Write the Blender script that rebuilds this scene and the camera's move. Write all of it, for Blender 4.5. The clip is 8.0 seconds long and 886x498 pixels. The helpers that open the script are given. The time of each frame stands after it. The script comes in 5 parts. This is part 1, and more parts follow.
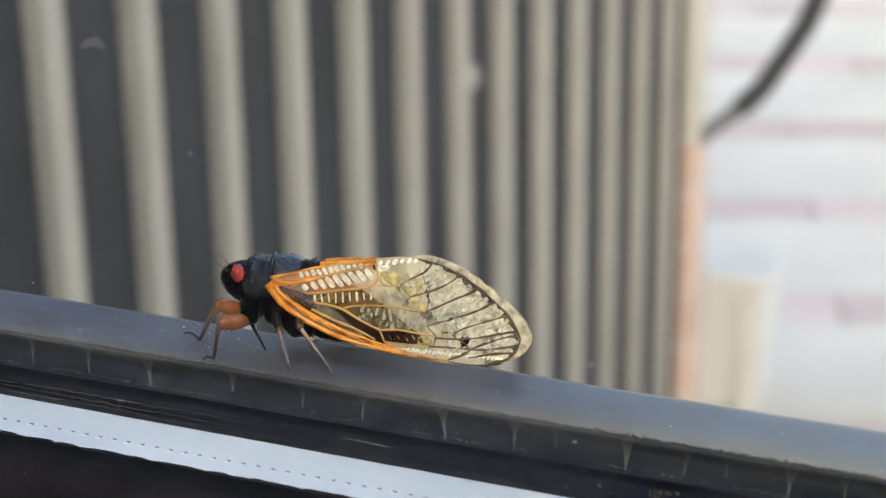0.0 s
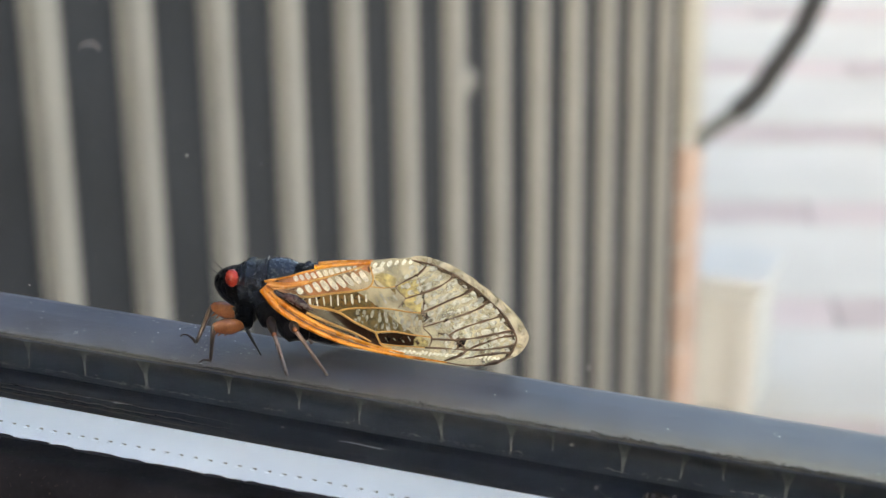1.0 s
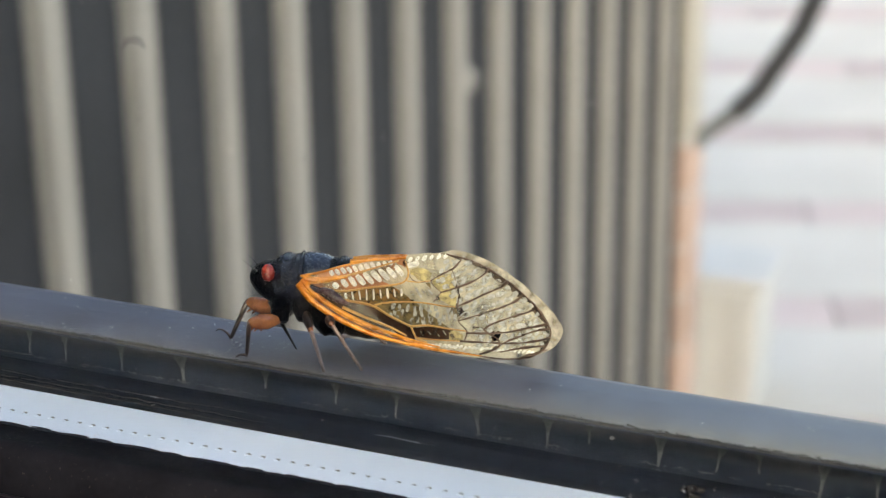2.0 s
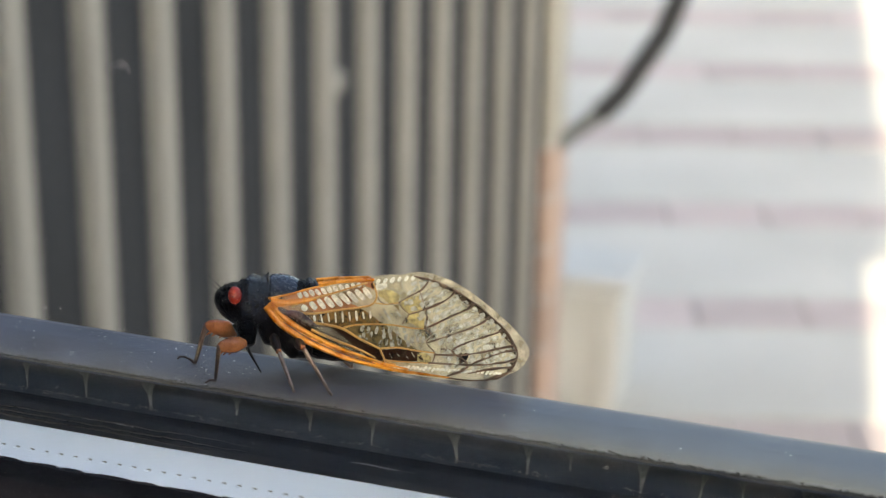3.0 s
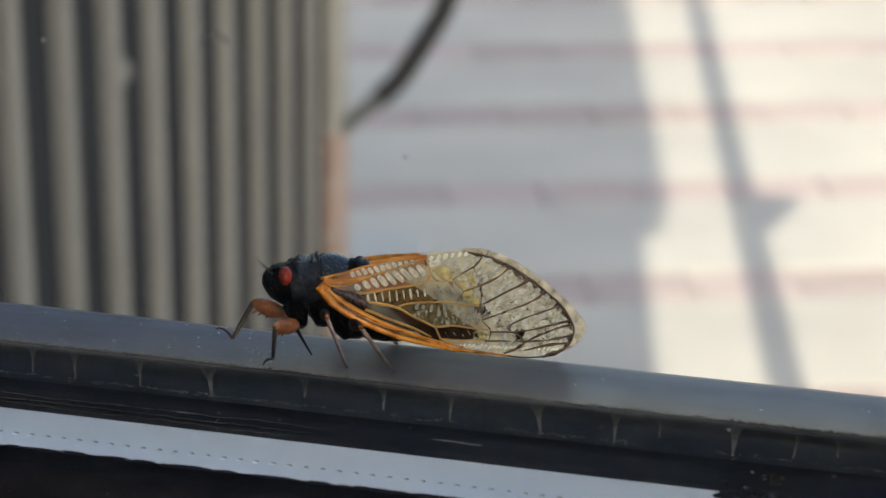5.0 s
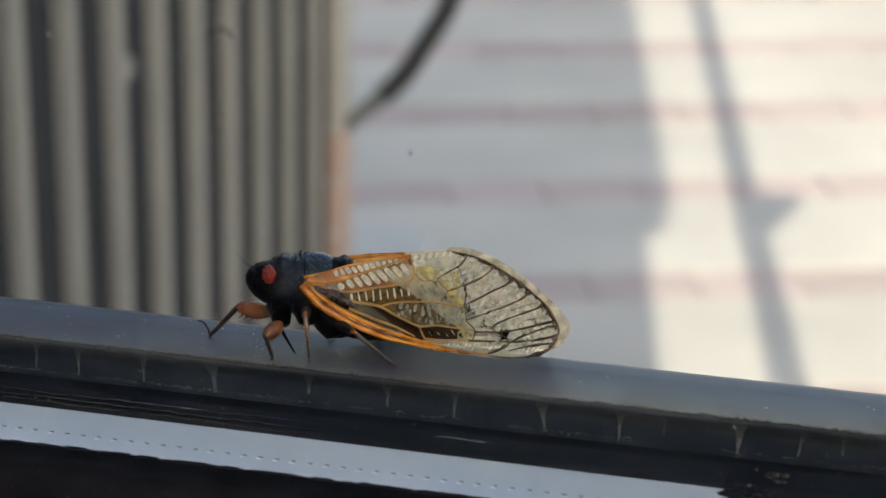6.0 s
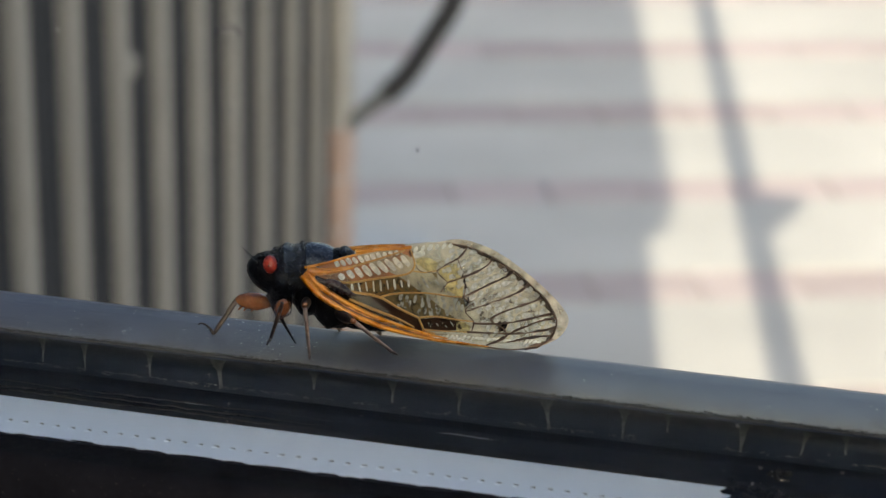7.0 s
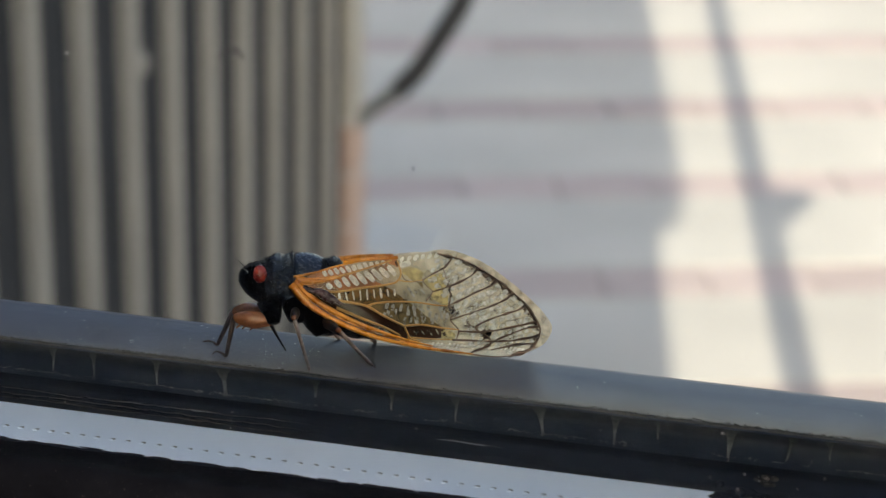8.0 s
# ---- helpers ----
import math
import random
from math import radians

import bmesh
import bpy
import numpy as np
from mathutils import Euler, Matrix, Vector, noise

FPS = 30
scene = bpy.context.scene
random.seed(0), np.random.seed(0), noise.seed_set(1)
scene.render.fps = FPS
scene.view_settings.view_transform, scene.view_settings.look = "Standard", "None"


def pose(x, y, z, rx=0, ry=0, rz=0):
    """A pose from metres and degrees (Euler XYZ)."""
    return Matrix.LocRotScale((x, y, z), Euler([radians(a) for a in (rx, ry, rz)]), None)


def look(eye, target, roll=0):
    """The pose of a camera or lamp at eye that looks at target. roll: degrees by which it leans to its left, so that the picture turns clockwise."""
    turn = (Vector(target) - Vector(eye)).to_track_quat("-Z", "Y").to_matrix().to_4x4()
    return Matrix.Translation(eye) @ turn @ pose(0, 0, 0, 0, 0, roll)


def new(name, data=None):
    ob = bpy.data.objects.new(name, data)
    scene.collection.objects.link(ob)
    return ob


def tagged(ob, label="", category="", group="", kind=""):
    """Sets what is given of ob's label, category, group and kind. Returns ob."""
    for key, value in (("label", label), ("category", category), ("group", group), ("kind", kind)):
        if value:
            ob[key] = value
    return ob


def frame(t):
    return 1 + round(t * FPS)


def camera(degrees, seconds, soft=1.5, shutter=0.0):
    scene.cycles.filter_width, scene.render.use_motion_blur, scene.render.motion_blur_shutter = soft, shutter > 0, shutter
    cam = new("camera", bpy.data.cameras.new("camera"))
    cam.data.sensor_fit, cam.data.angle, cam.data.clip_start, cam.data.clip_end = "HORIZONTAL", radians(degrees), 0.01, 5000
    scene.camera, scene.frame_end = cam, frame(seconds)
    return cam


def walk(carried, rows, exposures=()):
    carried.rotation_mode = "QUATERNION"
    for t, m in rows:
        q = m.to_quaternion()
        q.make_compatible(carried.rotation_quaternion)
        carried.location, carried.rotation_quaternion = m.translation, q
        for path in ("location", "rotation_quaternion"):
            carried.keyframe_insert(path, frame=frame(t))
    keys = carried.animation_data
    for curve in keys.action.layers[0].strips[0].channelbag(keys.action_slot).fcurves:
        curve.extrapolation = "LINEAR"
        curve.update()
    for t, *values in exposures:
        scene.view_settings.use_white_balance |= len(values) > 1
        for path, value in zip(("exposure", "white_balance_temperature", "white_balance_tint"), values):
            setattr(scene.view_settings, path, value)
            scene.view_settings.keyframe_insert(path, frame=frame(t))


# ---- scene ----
MM = 0.001

# ---- camera ----
cam = camera(24.25, 8.0, soft=1.25)
cam.data.dof.use_dof = True
cam.data.dof.focus_distance = 0.243
cam.data.dof.aperture_fstop = 35.0


def aim(x, y, z, yaw, pitch, roll):
    """A camera at x, y, z that looks along +y, turned left by yaw, down by pitch, leaning left by roll."""
    return pose(x, y, z, 90 - pitch, 0, yaw) @ pose(0, 0, 0, 0, 0, roll)


walk(cam, [
    (0.0, aim(0.0962, -0.1892, 0.1043, 22.58, 22.12, -0.90)),
    (0.5, aim(0.0963, -0.1891, 0.1045, 22.52, 22.07, -0.91)),
    (1.0, aim(0.0960, -0.1890, 0.1041, 22.46, 22.03, -0.76)),
    (2.5, aim(0.0895, -0.1941, 0.1054, 22.27, 22.07, -0.61)),
    (2.8, aim(0.0855, -0.1943, 0.1063, 20.87, 22.02, 0.40)),
    (3.0, aim(0.0789, -0.1945, 0.1064, 18.06, 22.05, 0.89)),
    (3.2, aim(0.0710, -0.1947, 0.1052, 14.63, 21.91, 2.01)),
    (3.5, aim(0.0599, -0.1964, 0.1040, 12.80, 22.13, 1.67)),
    (4.0, aim(0.0457, -0.1986, 0.1023, 11.87, 22.34, 0.89)),
    (4.5, aim(0.0452, -0.1995, 0.1024, 11.22, 22.32, 1.08)),
    (5.8, aim(0.0446, -0.1998, 0.1022, 10.98, 22.29, 1.68)),
    (6.0, aim(0.0447, -0.1994, 0.1020, 11.06, 22.35, 1.60)),
    (6.5, aim(0.0446, -0.2000, 0.1024, 11.10, 22.37, 1.72)),
    (7.0, aim(0.0445, -0.2004, 0.1022, 11.12, 22.38, 1.95)),
    (7.5, aim(0.0464, -0.2015, 0.1047, 11.20, 22.43, 1.97)),
    (8.0, aim(0.0472, -0.2060, 0.1069, 11.46, 22.54, 1.72)),
], exposures=[(0.0, 2.23, 8050, 17), (2.6, 2.21, 8050, 17), (3.0, 1.97, 8050, 17), (3.5, 1.25, 8000, 16), (4.2, 1.22, 7750, 17), (8.0, 1.2, 7700, 17)])

# ---- world and sun ----
SUN_EL, SUN_AZ = 35.0, 171.4
world = bpy.data.worlds.new("sky")
scene.world = world
world.use_nodes = True
wn = world.node_tree
sky = wn.nodes.new("ShaderNodeTexSky")
sky.sky_type = "NISHITA"
sky.sun_disc = False
sky.sun_elevation = radians(SUN_EL)
sky.sun_rotation = radians(SUN_AZ)
sky.dust_density = 2.5
wn.nodes["Background"].inputs["Strength"].default_value = 0.15
wn.links.new(sky.outputs[0], wn.nodes["Background"].inputs["Color"])
sun = new("sun", bpy.data.lights.new("sun", "SUN"))
sun.data.energy = 2.8
sun.data.angle = radians(0.3)
sun.data.color = (1.0, 0.94, 0.85)
az, el = radians(SUN_AZ), radians(SUN_EL)
SUN_DIR = Vector((math.sin(az) * math.cos(el), math.cos(az) * math.cos(el), math.sin(el)))
sun.matrix_world = look(SUN_DIR * 20, (0, 0, 0))


# ---- materials ----
def surface(name, a, b, rough=0.6, scale=50.0, bump=0.2, metal=0.0, fine=8.0, rough_vary=0.12, spots=None, coat=0.0,
            per_object=0.0, depth=0.001, spec=0.5, dust=None):
    """A solid surface: two base colours mingled by noise at two scales, uneven gloss and fine relief; spots: a third colour in small flecks;
    dust: a colour, its weight along x, and the heights (millimetres) between which it settles, patchily."""
    m = bpy.data.materials.new(name)
    m.use_nodes = True
    t = m.node_tree
    n, k = t.nodes, t.links
    p = n["Principled BSDF"]
    co = n.new("ShaderNodeTexCoord")
    big, small = n.new("ShaderNodeTexNoise"), n.new("ShaderNodeTexNoise")
    for tex, sc in ((big, scale), (small, scale * fine)):
        tex.inputs["Scale"].default_value = sc
        tex.inputs["Detail"].default_value = 6
        k.new(co.outputs["Object"], tex.inputs["Vector"])
    add = n.new("ShaderNodeMath")
    add.operation = "MULTIPLY_ADD"
    k.new(small.outputs["Fac"], add.inputs[0])
    add.inputs[1].default_value = 0.5
    k.new(big.outputs["Fac"], add.inputs[2])
    ramp = n.new("ShaderNodeMapRange")
    ramp.inputs["From Min"].default_value, ramp.inputs["From Max"].default_value = 0.5, 1.0
    k.new(add.outputs[0], ramp.inputs["Value"])
    mix = n.new("ShaderNodeMixRGB")
    mix.inputs[1].default_value, mix.inputs[2].default_value = (*a, 1), (*b, 1)
    k.new(ramp.outputs[0], mix.inputs[0])
    col = mix.outputs[0]
    if spots:
        vor = n.new("ShaderNodeTexNoise")
        vor.inputs["Scale"].default_value = scale * fine * 1.7
        k.new(co.outputs["Object"], vor.inputs["Vector"])
        th = n.new("ShaderNodeMapRange")
        th.inputs["From Min"].default_value, th.inputs["From Max"].default_value = 0.68, 0.74
        k.new(vor.outputs["Fac"], th.inputs["Value"])
        mx = n.new("ShaderNodeMixRGB")
        mx.inputs[2].default_value = (*spots, 1)
        k.new(th.outputs[0], mx.inputs[0])
        k.new(col, mx.inputs[1])
        col = mx.outputs[0]
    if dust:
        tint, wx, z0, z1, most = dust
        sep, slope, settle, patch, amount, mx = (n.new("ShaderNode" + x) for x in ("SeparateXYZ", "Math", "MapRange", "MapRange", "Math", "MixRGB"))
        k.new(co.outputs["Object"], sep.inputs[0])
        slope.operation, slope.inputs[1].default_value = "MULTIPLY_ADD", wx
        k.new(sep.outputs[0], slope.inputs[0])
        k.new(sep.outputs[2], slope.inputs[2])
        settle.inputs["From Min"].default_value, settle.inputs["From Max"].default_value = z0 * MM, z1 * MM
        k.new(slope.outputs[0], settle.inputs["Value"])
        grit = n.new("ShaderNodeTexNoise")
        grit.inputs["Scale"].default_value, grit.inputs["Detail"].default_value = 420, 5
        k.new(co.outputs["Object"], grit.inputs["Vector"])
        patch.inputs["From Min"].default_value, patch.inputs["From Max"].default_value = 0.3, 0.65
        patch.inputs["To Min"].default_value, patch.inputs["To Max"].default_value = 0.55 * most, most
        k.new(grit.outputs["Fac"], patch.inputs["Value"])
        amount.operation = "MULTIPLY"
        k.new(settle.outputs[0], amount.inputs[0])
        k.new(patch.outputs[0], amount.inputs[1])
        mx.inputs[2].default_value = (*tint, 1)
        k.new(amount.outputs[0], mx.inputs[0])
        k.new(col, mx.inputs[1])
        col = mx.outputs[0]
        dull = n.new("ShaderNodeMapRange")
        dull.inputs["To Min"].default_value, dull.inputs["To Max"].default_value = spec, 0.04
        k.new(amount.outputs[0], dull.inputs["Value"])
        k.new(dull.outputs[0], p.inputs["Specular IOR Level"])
    if per_object:
        info = n.new("ShaderNodeObjectInfo")
        hsv = n.new("ShaderNodeHueSaturation")
        mr = n.new("ShaderNodeMapRange")
        mr.inputs["To Min"].default_value, mr.inputs["To Max"].default_value = 1 - per_object, 1 + per_object
        k.new(info.outputs["Random"], mr.inputs["Value"])
        k.new(mr.outputs[0], hsv.inputs["Value"])
        k.new(col, hsv.inputs["Color"])
        col = hsv.outputs[0]
    k.new(col, p.inputs["Base Color"])
    rr = n.new("ShaderNodeMapRange")
    rr.inputs["To Min"].default_value, rr.inputs["To Max"].default_value = rough - rough_vary, rough + rough_vary
    k.new(small.outputs["Fac"], rr.inputs["Value"])
    k.new(rr.outputs[0], p.inputs["Roughness"])
    p.inputs["Metallic"].default_value = metal
    p.inputs["Coat Weight"].default_value = coat
    p.inputs["Specular IOR Level"].default_value = spec
    if bump:
        bp = n.new("ShaderNodeBump")
        bp.inputs["Strength"].default_value = bump
        bp.inputs["Distance"].default_value = depth
        k.new(add.outputs[0], bp.inputs["Height"])
        k.new(bp.outputs[0], p.inputs["Normal"])
    return m


def pane_glass(name, dust=0.0005):
    """Float glass: lets light straight through, mirrors at a slant, with a faint veil of dust."""
    m = bpy.data.materials.new(name)
    m.use_nodes = True
    n, k = m.node_tree.nodes, m.node_tree.links
    n.remove(n["Principled BSDF"])
    tr, gl, mx, fr = (n.new(x) for x in ("ShaderNodeBsdfTransparent", "ShaderNodeBsdfGlossy", "ShaderNodeMixShader", "ShaderNodeFresnel"))
    tr.inputs["Color"].default_value = (0.96, 0.98, 0.97, 1)
    gl.inputs["Roughness"].default_value = 0.02
    fr.inputs["IOR"].default_value = 1.12
    k.new(fr.outputs[0], mx.inputs[0])
    k.new(tr.outputs[0], mx.inputs[1])
    k.new(gl.outputs[0], mx.inputs[2])
    haze, low = n.new("ShaderNodeBsdfTranslucent"), n.new("ShaderNodeMixShader")
    haze.inputs["Color"].default_value = (0.8, 0.8, 0.78, 1)
    co, tex, mr = n.new("ShaderNodeTexCoord"), n.new("ShaderNodeTexNoise"), n.new("ShaderNodeMapRange")
    tex.inputs["Scale"].default_value = 60
    tex.inputs["Detail"].default_value = 8
    mr.inputs["From Min"].default_value, mr.inputs["From Max"].default_value = 0.35, 0.75
    mr.inputs["To Min"].default_value, mr.inputs["To Max"].default_value = dust * 0.6, dust * 1.6
    k.new(co.outputs["Object"], tex.inputs["Vector"])
    k.new(tex.outputs["Fac"], mr.inputs["Value"])
    k.new(mr.outputs[0], low.inputs[0])
    k.new(mx.outputs[0], low.inputs[1])
    k.new(haze.outputs[0], low.inputs[2])
    k.new(low.outputs[0], n["Material Output"].inputs["Surface"])
    return m


def skin(name, tint, pale, solid, rough, patch=900.0, solid_to=None, outward=None, spec=0.5):
    """A thin see-through skin: tint is what passes straight through, pale what it scatters, solid how much of it is there."""
    m = bpy.data.materials.new(name)
    m.use_nodes = True
    n, k = m.node_tree.nodes, m.node_tree.links
    p = n["Principled BSDF"]
    co, tex = n.new("ShaderNodeTexCoord"), n.new("ShaderNodeTexNoise")
    tex.inputs["Scale"].default_value = patch
    tex.inputs["Detail"].default_value = 3
    k.new(co.outputs["Object"], tex.inputs["Vector"])
    mix = n.new("ShaderNodeMixRGB")
    mix.inputs[1].default_value = (*pale, 1)
    mix.inputs[2].default_value = (*[c * d for c, d in zip(pale, tint)], 1)
    k.new(tex.outputs["Fac"], mix.inputs[0])
    k.new(mix.outputs[0], p.inputs["Base Color"])
    p.inputs["Roughness"].default_value = rough
    p.inputs["Specular IOR Level"].default_value = spec
    bp = n.new("ShaderNodeBump")
    bp.inputs["Strength"].default_value = 0.5
    bp.inputs["Distance"].default_value = 0.0002
    k.new(tex.outputs["Fac"], bp.inputs["Height"])
    k.new(bp.outputs[0], p.inputs["Normal"])
    lu = n.new("ShaderNodeBsdfTranslucent")
    k.new(mix.outputs[0], lu.inputs["Color"])
    half = n.new("ShaderNodeMixShader")
    half.inputs[0].default_value = 0.4
    k.new(p.outputs[0], half.inputs[1])
    k.new(lu.outputs[0], half.inputs[2])
    tr = n.new("ShaderNodeBsdfTransparent")
    tr.inputs["Color"].default_value = (*tint, 1)
    mx = n.new("ShaderNodeMixShader")
    mr = n.new("ShaderNodeMapRange")
    mr.inputs["From Min"].default_value, mr.inputs["From Max"].default_value = 0.35, 0.65
    mr.inputs["To Min"].default_value, mr.inputs["To Max"].default_value = solid, solid_to or solid
    k.new(tex.outputs["Fac"], mr.inputs["Value"])
    amount = mr.outputs[0]
    if outward:
        # a fade along x and z: weights, from, to (millimetres) and the share left at the start
        sep, ma, mb, mo = n.new("ShaderNodeSeparateXYZ"), n.new("ShaderNodeMath"), n.new("ShaderNodeMapRange"), n.new("ShaderNodeMath")
        k.new(co.outputs["Object"], sep.inputs[0])
        ma.operation, ma.inputs[1].default_value = "MULTIPLY_ADD", outward[1]
        mw = n.new("ShaderNodeMath")
        mw.operation, mw.inputs[1].default_value = "MULTIPLY", outward[0]
        k.new(sep.outputs[0], mw.inputs[0])
        k.new(sep.outputs[2], ma.inputs[0])
        k.new(mw.outputs[0], ma.inputs[2])
        mb.inputs["From Min"].default_value, mb.inputs["From Max"].default_value = [v * MM for v in outward[2:4]]
        mb.inputs["To Min"].default_value = outward[4]
        k.new(ma.outputs[0], mb.inputs["Value"])
        mo.operation = "MULTIPLY"
        k.new(amount, mo.inputs[0])
        k.new(mb.outputs[0], mo.inputs[1])
        amount = mo.outputs[0]
    k.new(amount, mx.inputs[0])
    k.new(tr.outputs[0], mx.inputs[1])
    k.new(half.outputs[0], mx.inputs[2])
    k.new(mx.outputs[0], n["Material Output"].inputs["Surface"])
    return m


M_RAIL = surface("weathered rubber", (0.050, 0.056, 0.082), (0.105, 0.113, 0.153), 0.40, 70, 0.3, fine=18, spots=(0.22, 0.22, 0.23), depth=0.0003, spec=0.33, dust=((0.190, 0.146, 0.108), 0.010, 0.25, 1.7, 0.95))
M_SEAL = surface("black sealant", (0.0055, 0.0078, 0.014), (0.0125, 0.0165, 0.027), 0.62, 200, 0.12, fine=6, depth=0.0003, spec=0.08)
M_DIRT = surface("brown dirt", (0.05, 0.04, 0.03), (0.14, 0.115, 0.085), 0.9, 500, 0.6, fine=6, depth=0.0005)
M_STAIN = surface("lime stain", (0.035, 0.039, 0.046), (0.155, 0.160, 0.170), 0.85, 500, 0.3, fine=5, depth=0.0002, spec=0.05)
M_FLECK = skin("pale fleck", (0.97, 0.97, 0.97), (0.42, 0.43, 0.44), 0.05, 0.8, 650, 0.36)
M_SMEAR = skin("glass smear", (0.97, 0.97, 0.97), (0.30, 0.31, 0.33), 0.05, 0.8, 650, 0.16)
M_SCRATCH = skin("pale scratch", (0.92, 0.94, 0.97), (0.42, 0.45, 0.50), 0.18, 0.8, 650, 0.58)
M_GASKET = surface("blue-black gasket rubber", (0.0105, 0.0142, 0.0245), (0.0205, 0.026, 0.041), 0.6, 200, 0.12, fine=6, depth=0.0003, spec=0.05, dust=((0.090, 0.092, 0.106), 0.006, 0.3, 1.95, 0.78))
M_BUTYL = surface("glossy butyl", (0.008, 0.008, 0.010), (0.045, 0.043, 0.043), 0.16, 300, 0.3, depth=0.0003)
M_DUST = surface("pale dust", (0.45, 0.46, 0.47), (0.75, 0.75, 0.74), 0.8, 900, 0.3)
M_SPACER = surface("mill aluminium", (0.47, 0.57, 0.70), (0.61, 0.71, 0.84), 0.45, 45, 0.16, metal=0.25, fine=30, depth=0.0002)
M_SLOT_SHADE = surface("slot_shade", (0.12, 0.13, 0.14), (0.20, 0.21, 0.22), 0.7, 900, 0.2)
M_INNER = surface("worn black inner seal", (0.0033, 0.0037, 0.0052), (0.0085, 0.0092, 0.0118), 0.7, 160, 0.3, fine=8, depth=0.0004, spec=0.06, spots=(0.03, 0.027, 0.026))
M_FRAME = surface("dark window frame", (0.010, 0.009, 0.012), (0.018, 0.016, 0.020), 0.4, 40, 0.15, fine=20, depth=0.0003, spec=0.2, spots=(0.04, 0.04, 0.045))
M_RIB = surface("beige paint", (0.192, 0.183, 0.165), (0.232, 0.222, 0.202), 0.55, 6, 0.15, fine=20, per_object=0.05, spec=0.5)
M_PANEL = surface("charcoal sheet", (0.021, 0.0225, 0.026), (0.032, 0.0345, 0.040), 0.75, 6, 0.1, fine=25, spec=0.12)
M_POST = surface("cream paint", (0.33, 0.31, 0.27), (0.40, 0.378, 0.33), 0.6, 8, 0.15)
M_BRICK = surface("peach brick", (0.39, 0.265, 0.215), (0.48, 0.35, 0.29), 0.85, 25, 0.5, per_object=0.1)
M_SLAB = surface("grey concrete", (0.39, 0.382, 0.355), (0.50, 0.488, 0.452), 0.9, 2.5, 0.4, fine=30, spots=(0.35, 0.34, 0.32), per_object=0.02)
M_PAVER = surface("pink paver", (0.37, 0.31, 0.298), (0.45, 0.385, 0.37), 0.9, 9, 0.4, fine=18, per_object=0.1)
M_SOIL = surface("grey ground", (0.33, 0.335, 0.33), (0.42, 0.42, 0.41), 0.95, 1.2, 0.5, fine=40)
M_BLOCK = surface("pale concrete", (0.42, 0.43, 0.42), (0.48, 0.49, 0.478), 0.85, 12, 0.3)
M_HOSE = surface("black foam", (0.012, 0.012, 0.013), (0.025, 0.025, 0.026), 0.7, 90, 0.4)
M_HOSE_END = surface("grey-green rubber", (0.07, 0.075, 0.07), (0.12, 0.125, 0.115), 0.6, 90, 0.3)
M_STUCCO = surface("house wall", (0.45, 0.43, 0.39), (0.52, 0.50, 0.46), 0.9, 5, 0.4, fine=30)
# unseen floor of the added lean-to; grey keeps its bounced light neutral
M_BOARD = surface("floor tile", (0.075, 0.078, 0.085), (0.105, 0.108, 0.115), 0.5, 6, 0.2)
M_METAL = surface("galvanised", (0.35, 0.36, 0.37), (0.45, 0.46, 0.47), 0.5, 30, 0.2, metal=0.8)
M_GLASS = pane_glass("clear glass")

M_CHITIN = surface("black chitin", (0.0015, 0.0016, 0.0022), (0.0045, 0.005, 0.007), 0.3, 600, 0.9, fine=4, depth=0.0005, spec=0.07)
M_COLLAR = surface("wrinkled blue-black collar", (0.0014, 0.0021, 0.0046), (0.010, 0.015, 0.029), 0.24, 800, 1.0, fine=3, depth=0.0008, spec=0.42)
M_SHIELD = surface("blue-black shield", (0.008, 0.013, 0.026), (0.023, 0.035, 0.064), 0.26, 500, 0.35, fine=6, depth=0.0002)
M_EYE = surface("red eye", (0.17, 0.009, 0.008), (0.36, 0.034, 0.018), 0.26, 700, 0.08, fine=5, depth=0.0001)
M_PUPIL = surface("dark red", (0.03, 0.004, 0.004), (0.05, 0.006, 0.005), 0.6, 900, 0.1, spec=0.1)
M_FEMUR = surface("orange-brown leg", (0.17, 0.050, 0.018), (0.40, 0.14, 0.055), 0.22, 450, 0.4, fine=5, depth=0.0004, coat=0.3)
M_SHIN = surface("brown shin", (0.14, 0.082, 0.066), (0.40, 0.28, 0.245), 0.36, 700, 0.3, fine=5, depth=0.0003)
M_THIGH = surface("dark thigh", (0.009, 0.006, 0.006), (0.045, 0.027, 0.021), 0.34, 700, 0.3, fine=5, depth=0.0003, spec=0.2)
M_CLAW = surface("black claw", (0.010, 0.010, 0.012), (0.022, 0.022, 0.026), 0.35, 900, 0.2)
M_FORESHIN = surface("dark foreshin", (0.028, 0.016, 0.015), (0.11, 0.058, 0.046), 0.32, 700, 0.3, fine=5, depth=0.0003)
M_CRUMB_GLINT = surface("grey crumbs and painted glints", (0.05, 0.052, 0.055), (0.36, 0.37, 0.38), 0.85, 900, 0.3)
M_COSTA = surface("orange vein", (0.36, 0.09, 0.006), (0.84, 0.31, 0.022), 0.28, 170, 0.3, fine=4, depth=0.0003)
M_VEIN = surface("amber vein", (0.36, 0.15, 0.03), (0.60, 0.32, 0.09), 0.4, 500, 0.2)
M_DARKVEIN = surface("brown vein", (0.060, 0.027, 0.014), (0.16, 0.078, 0.042), 0.45, 700, 0.2)
M_WING = skin("wing skin", (0.98, 0.92, 0.79), (0.93, 0.84, 0.68), 0.24, 0.14, 480, 0.54, outward=(1.0, 1.2, 13.0, 25.0, 0.2))
M_ROSY = skin("rosy cell", (0.84, 0.55, 0.38), (0.74, 0.36, 0.18), 0.32, 0.22, 500, 0.68, spec=0.2)
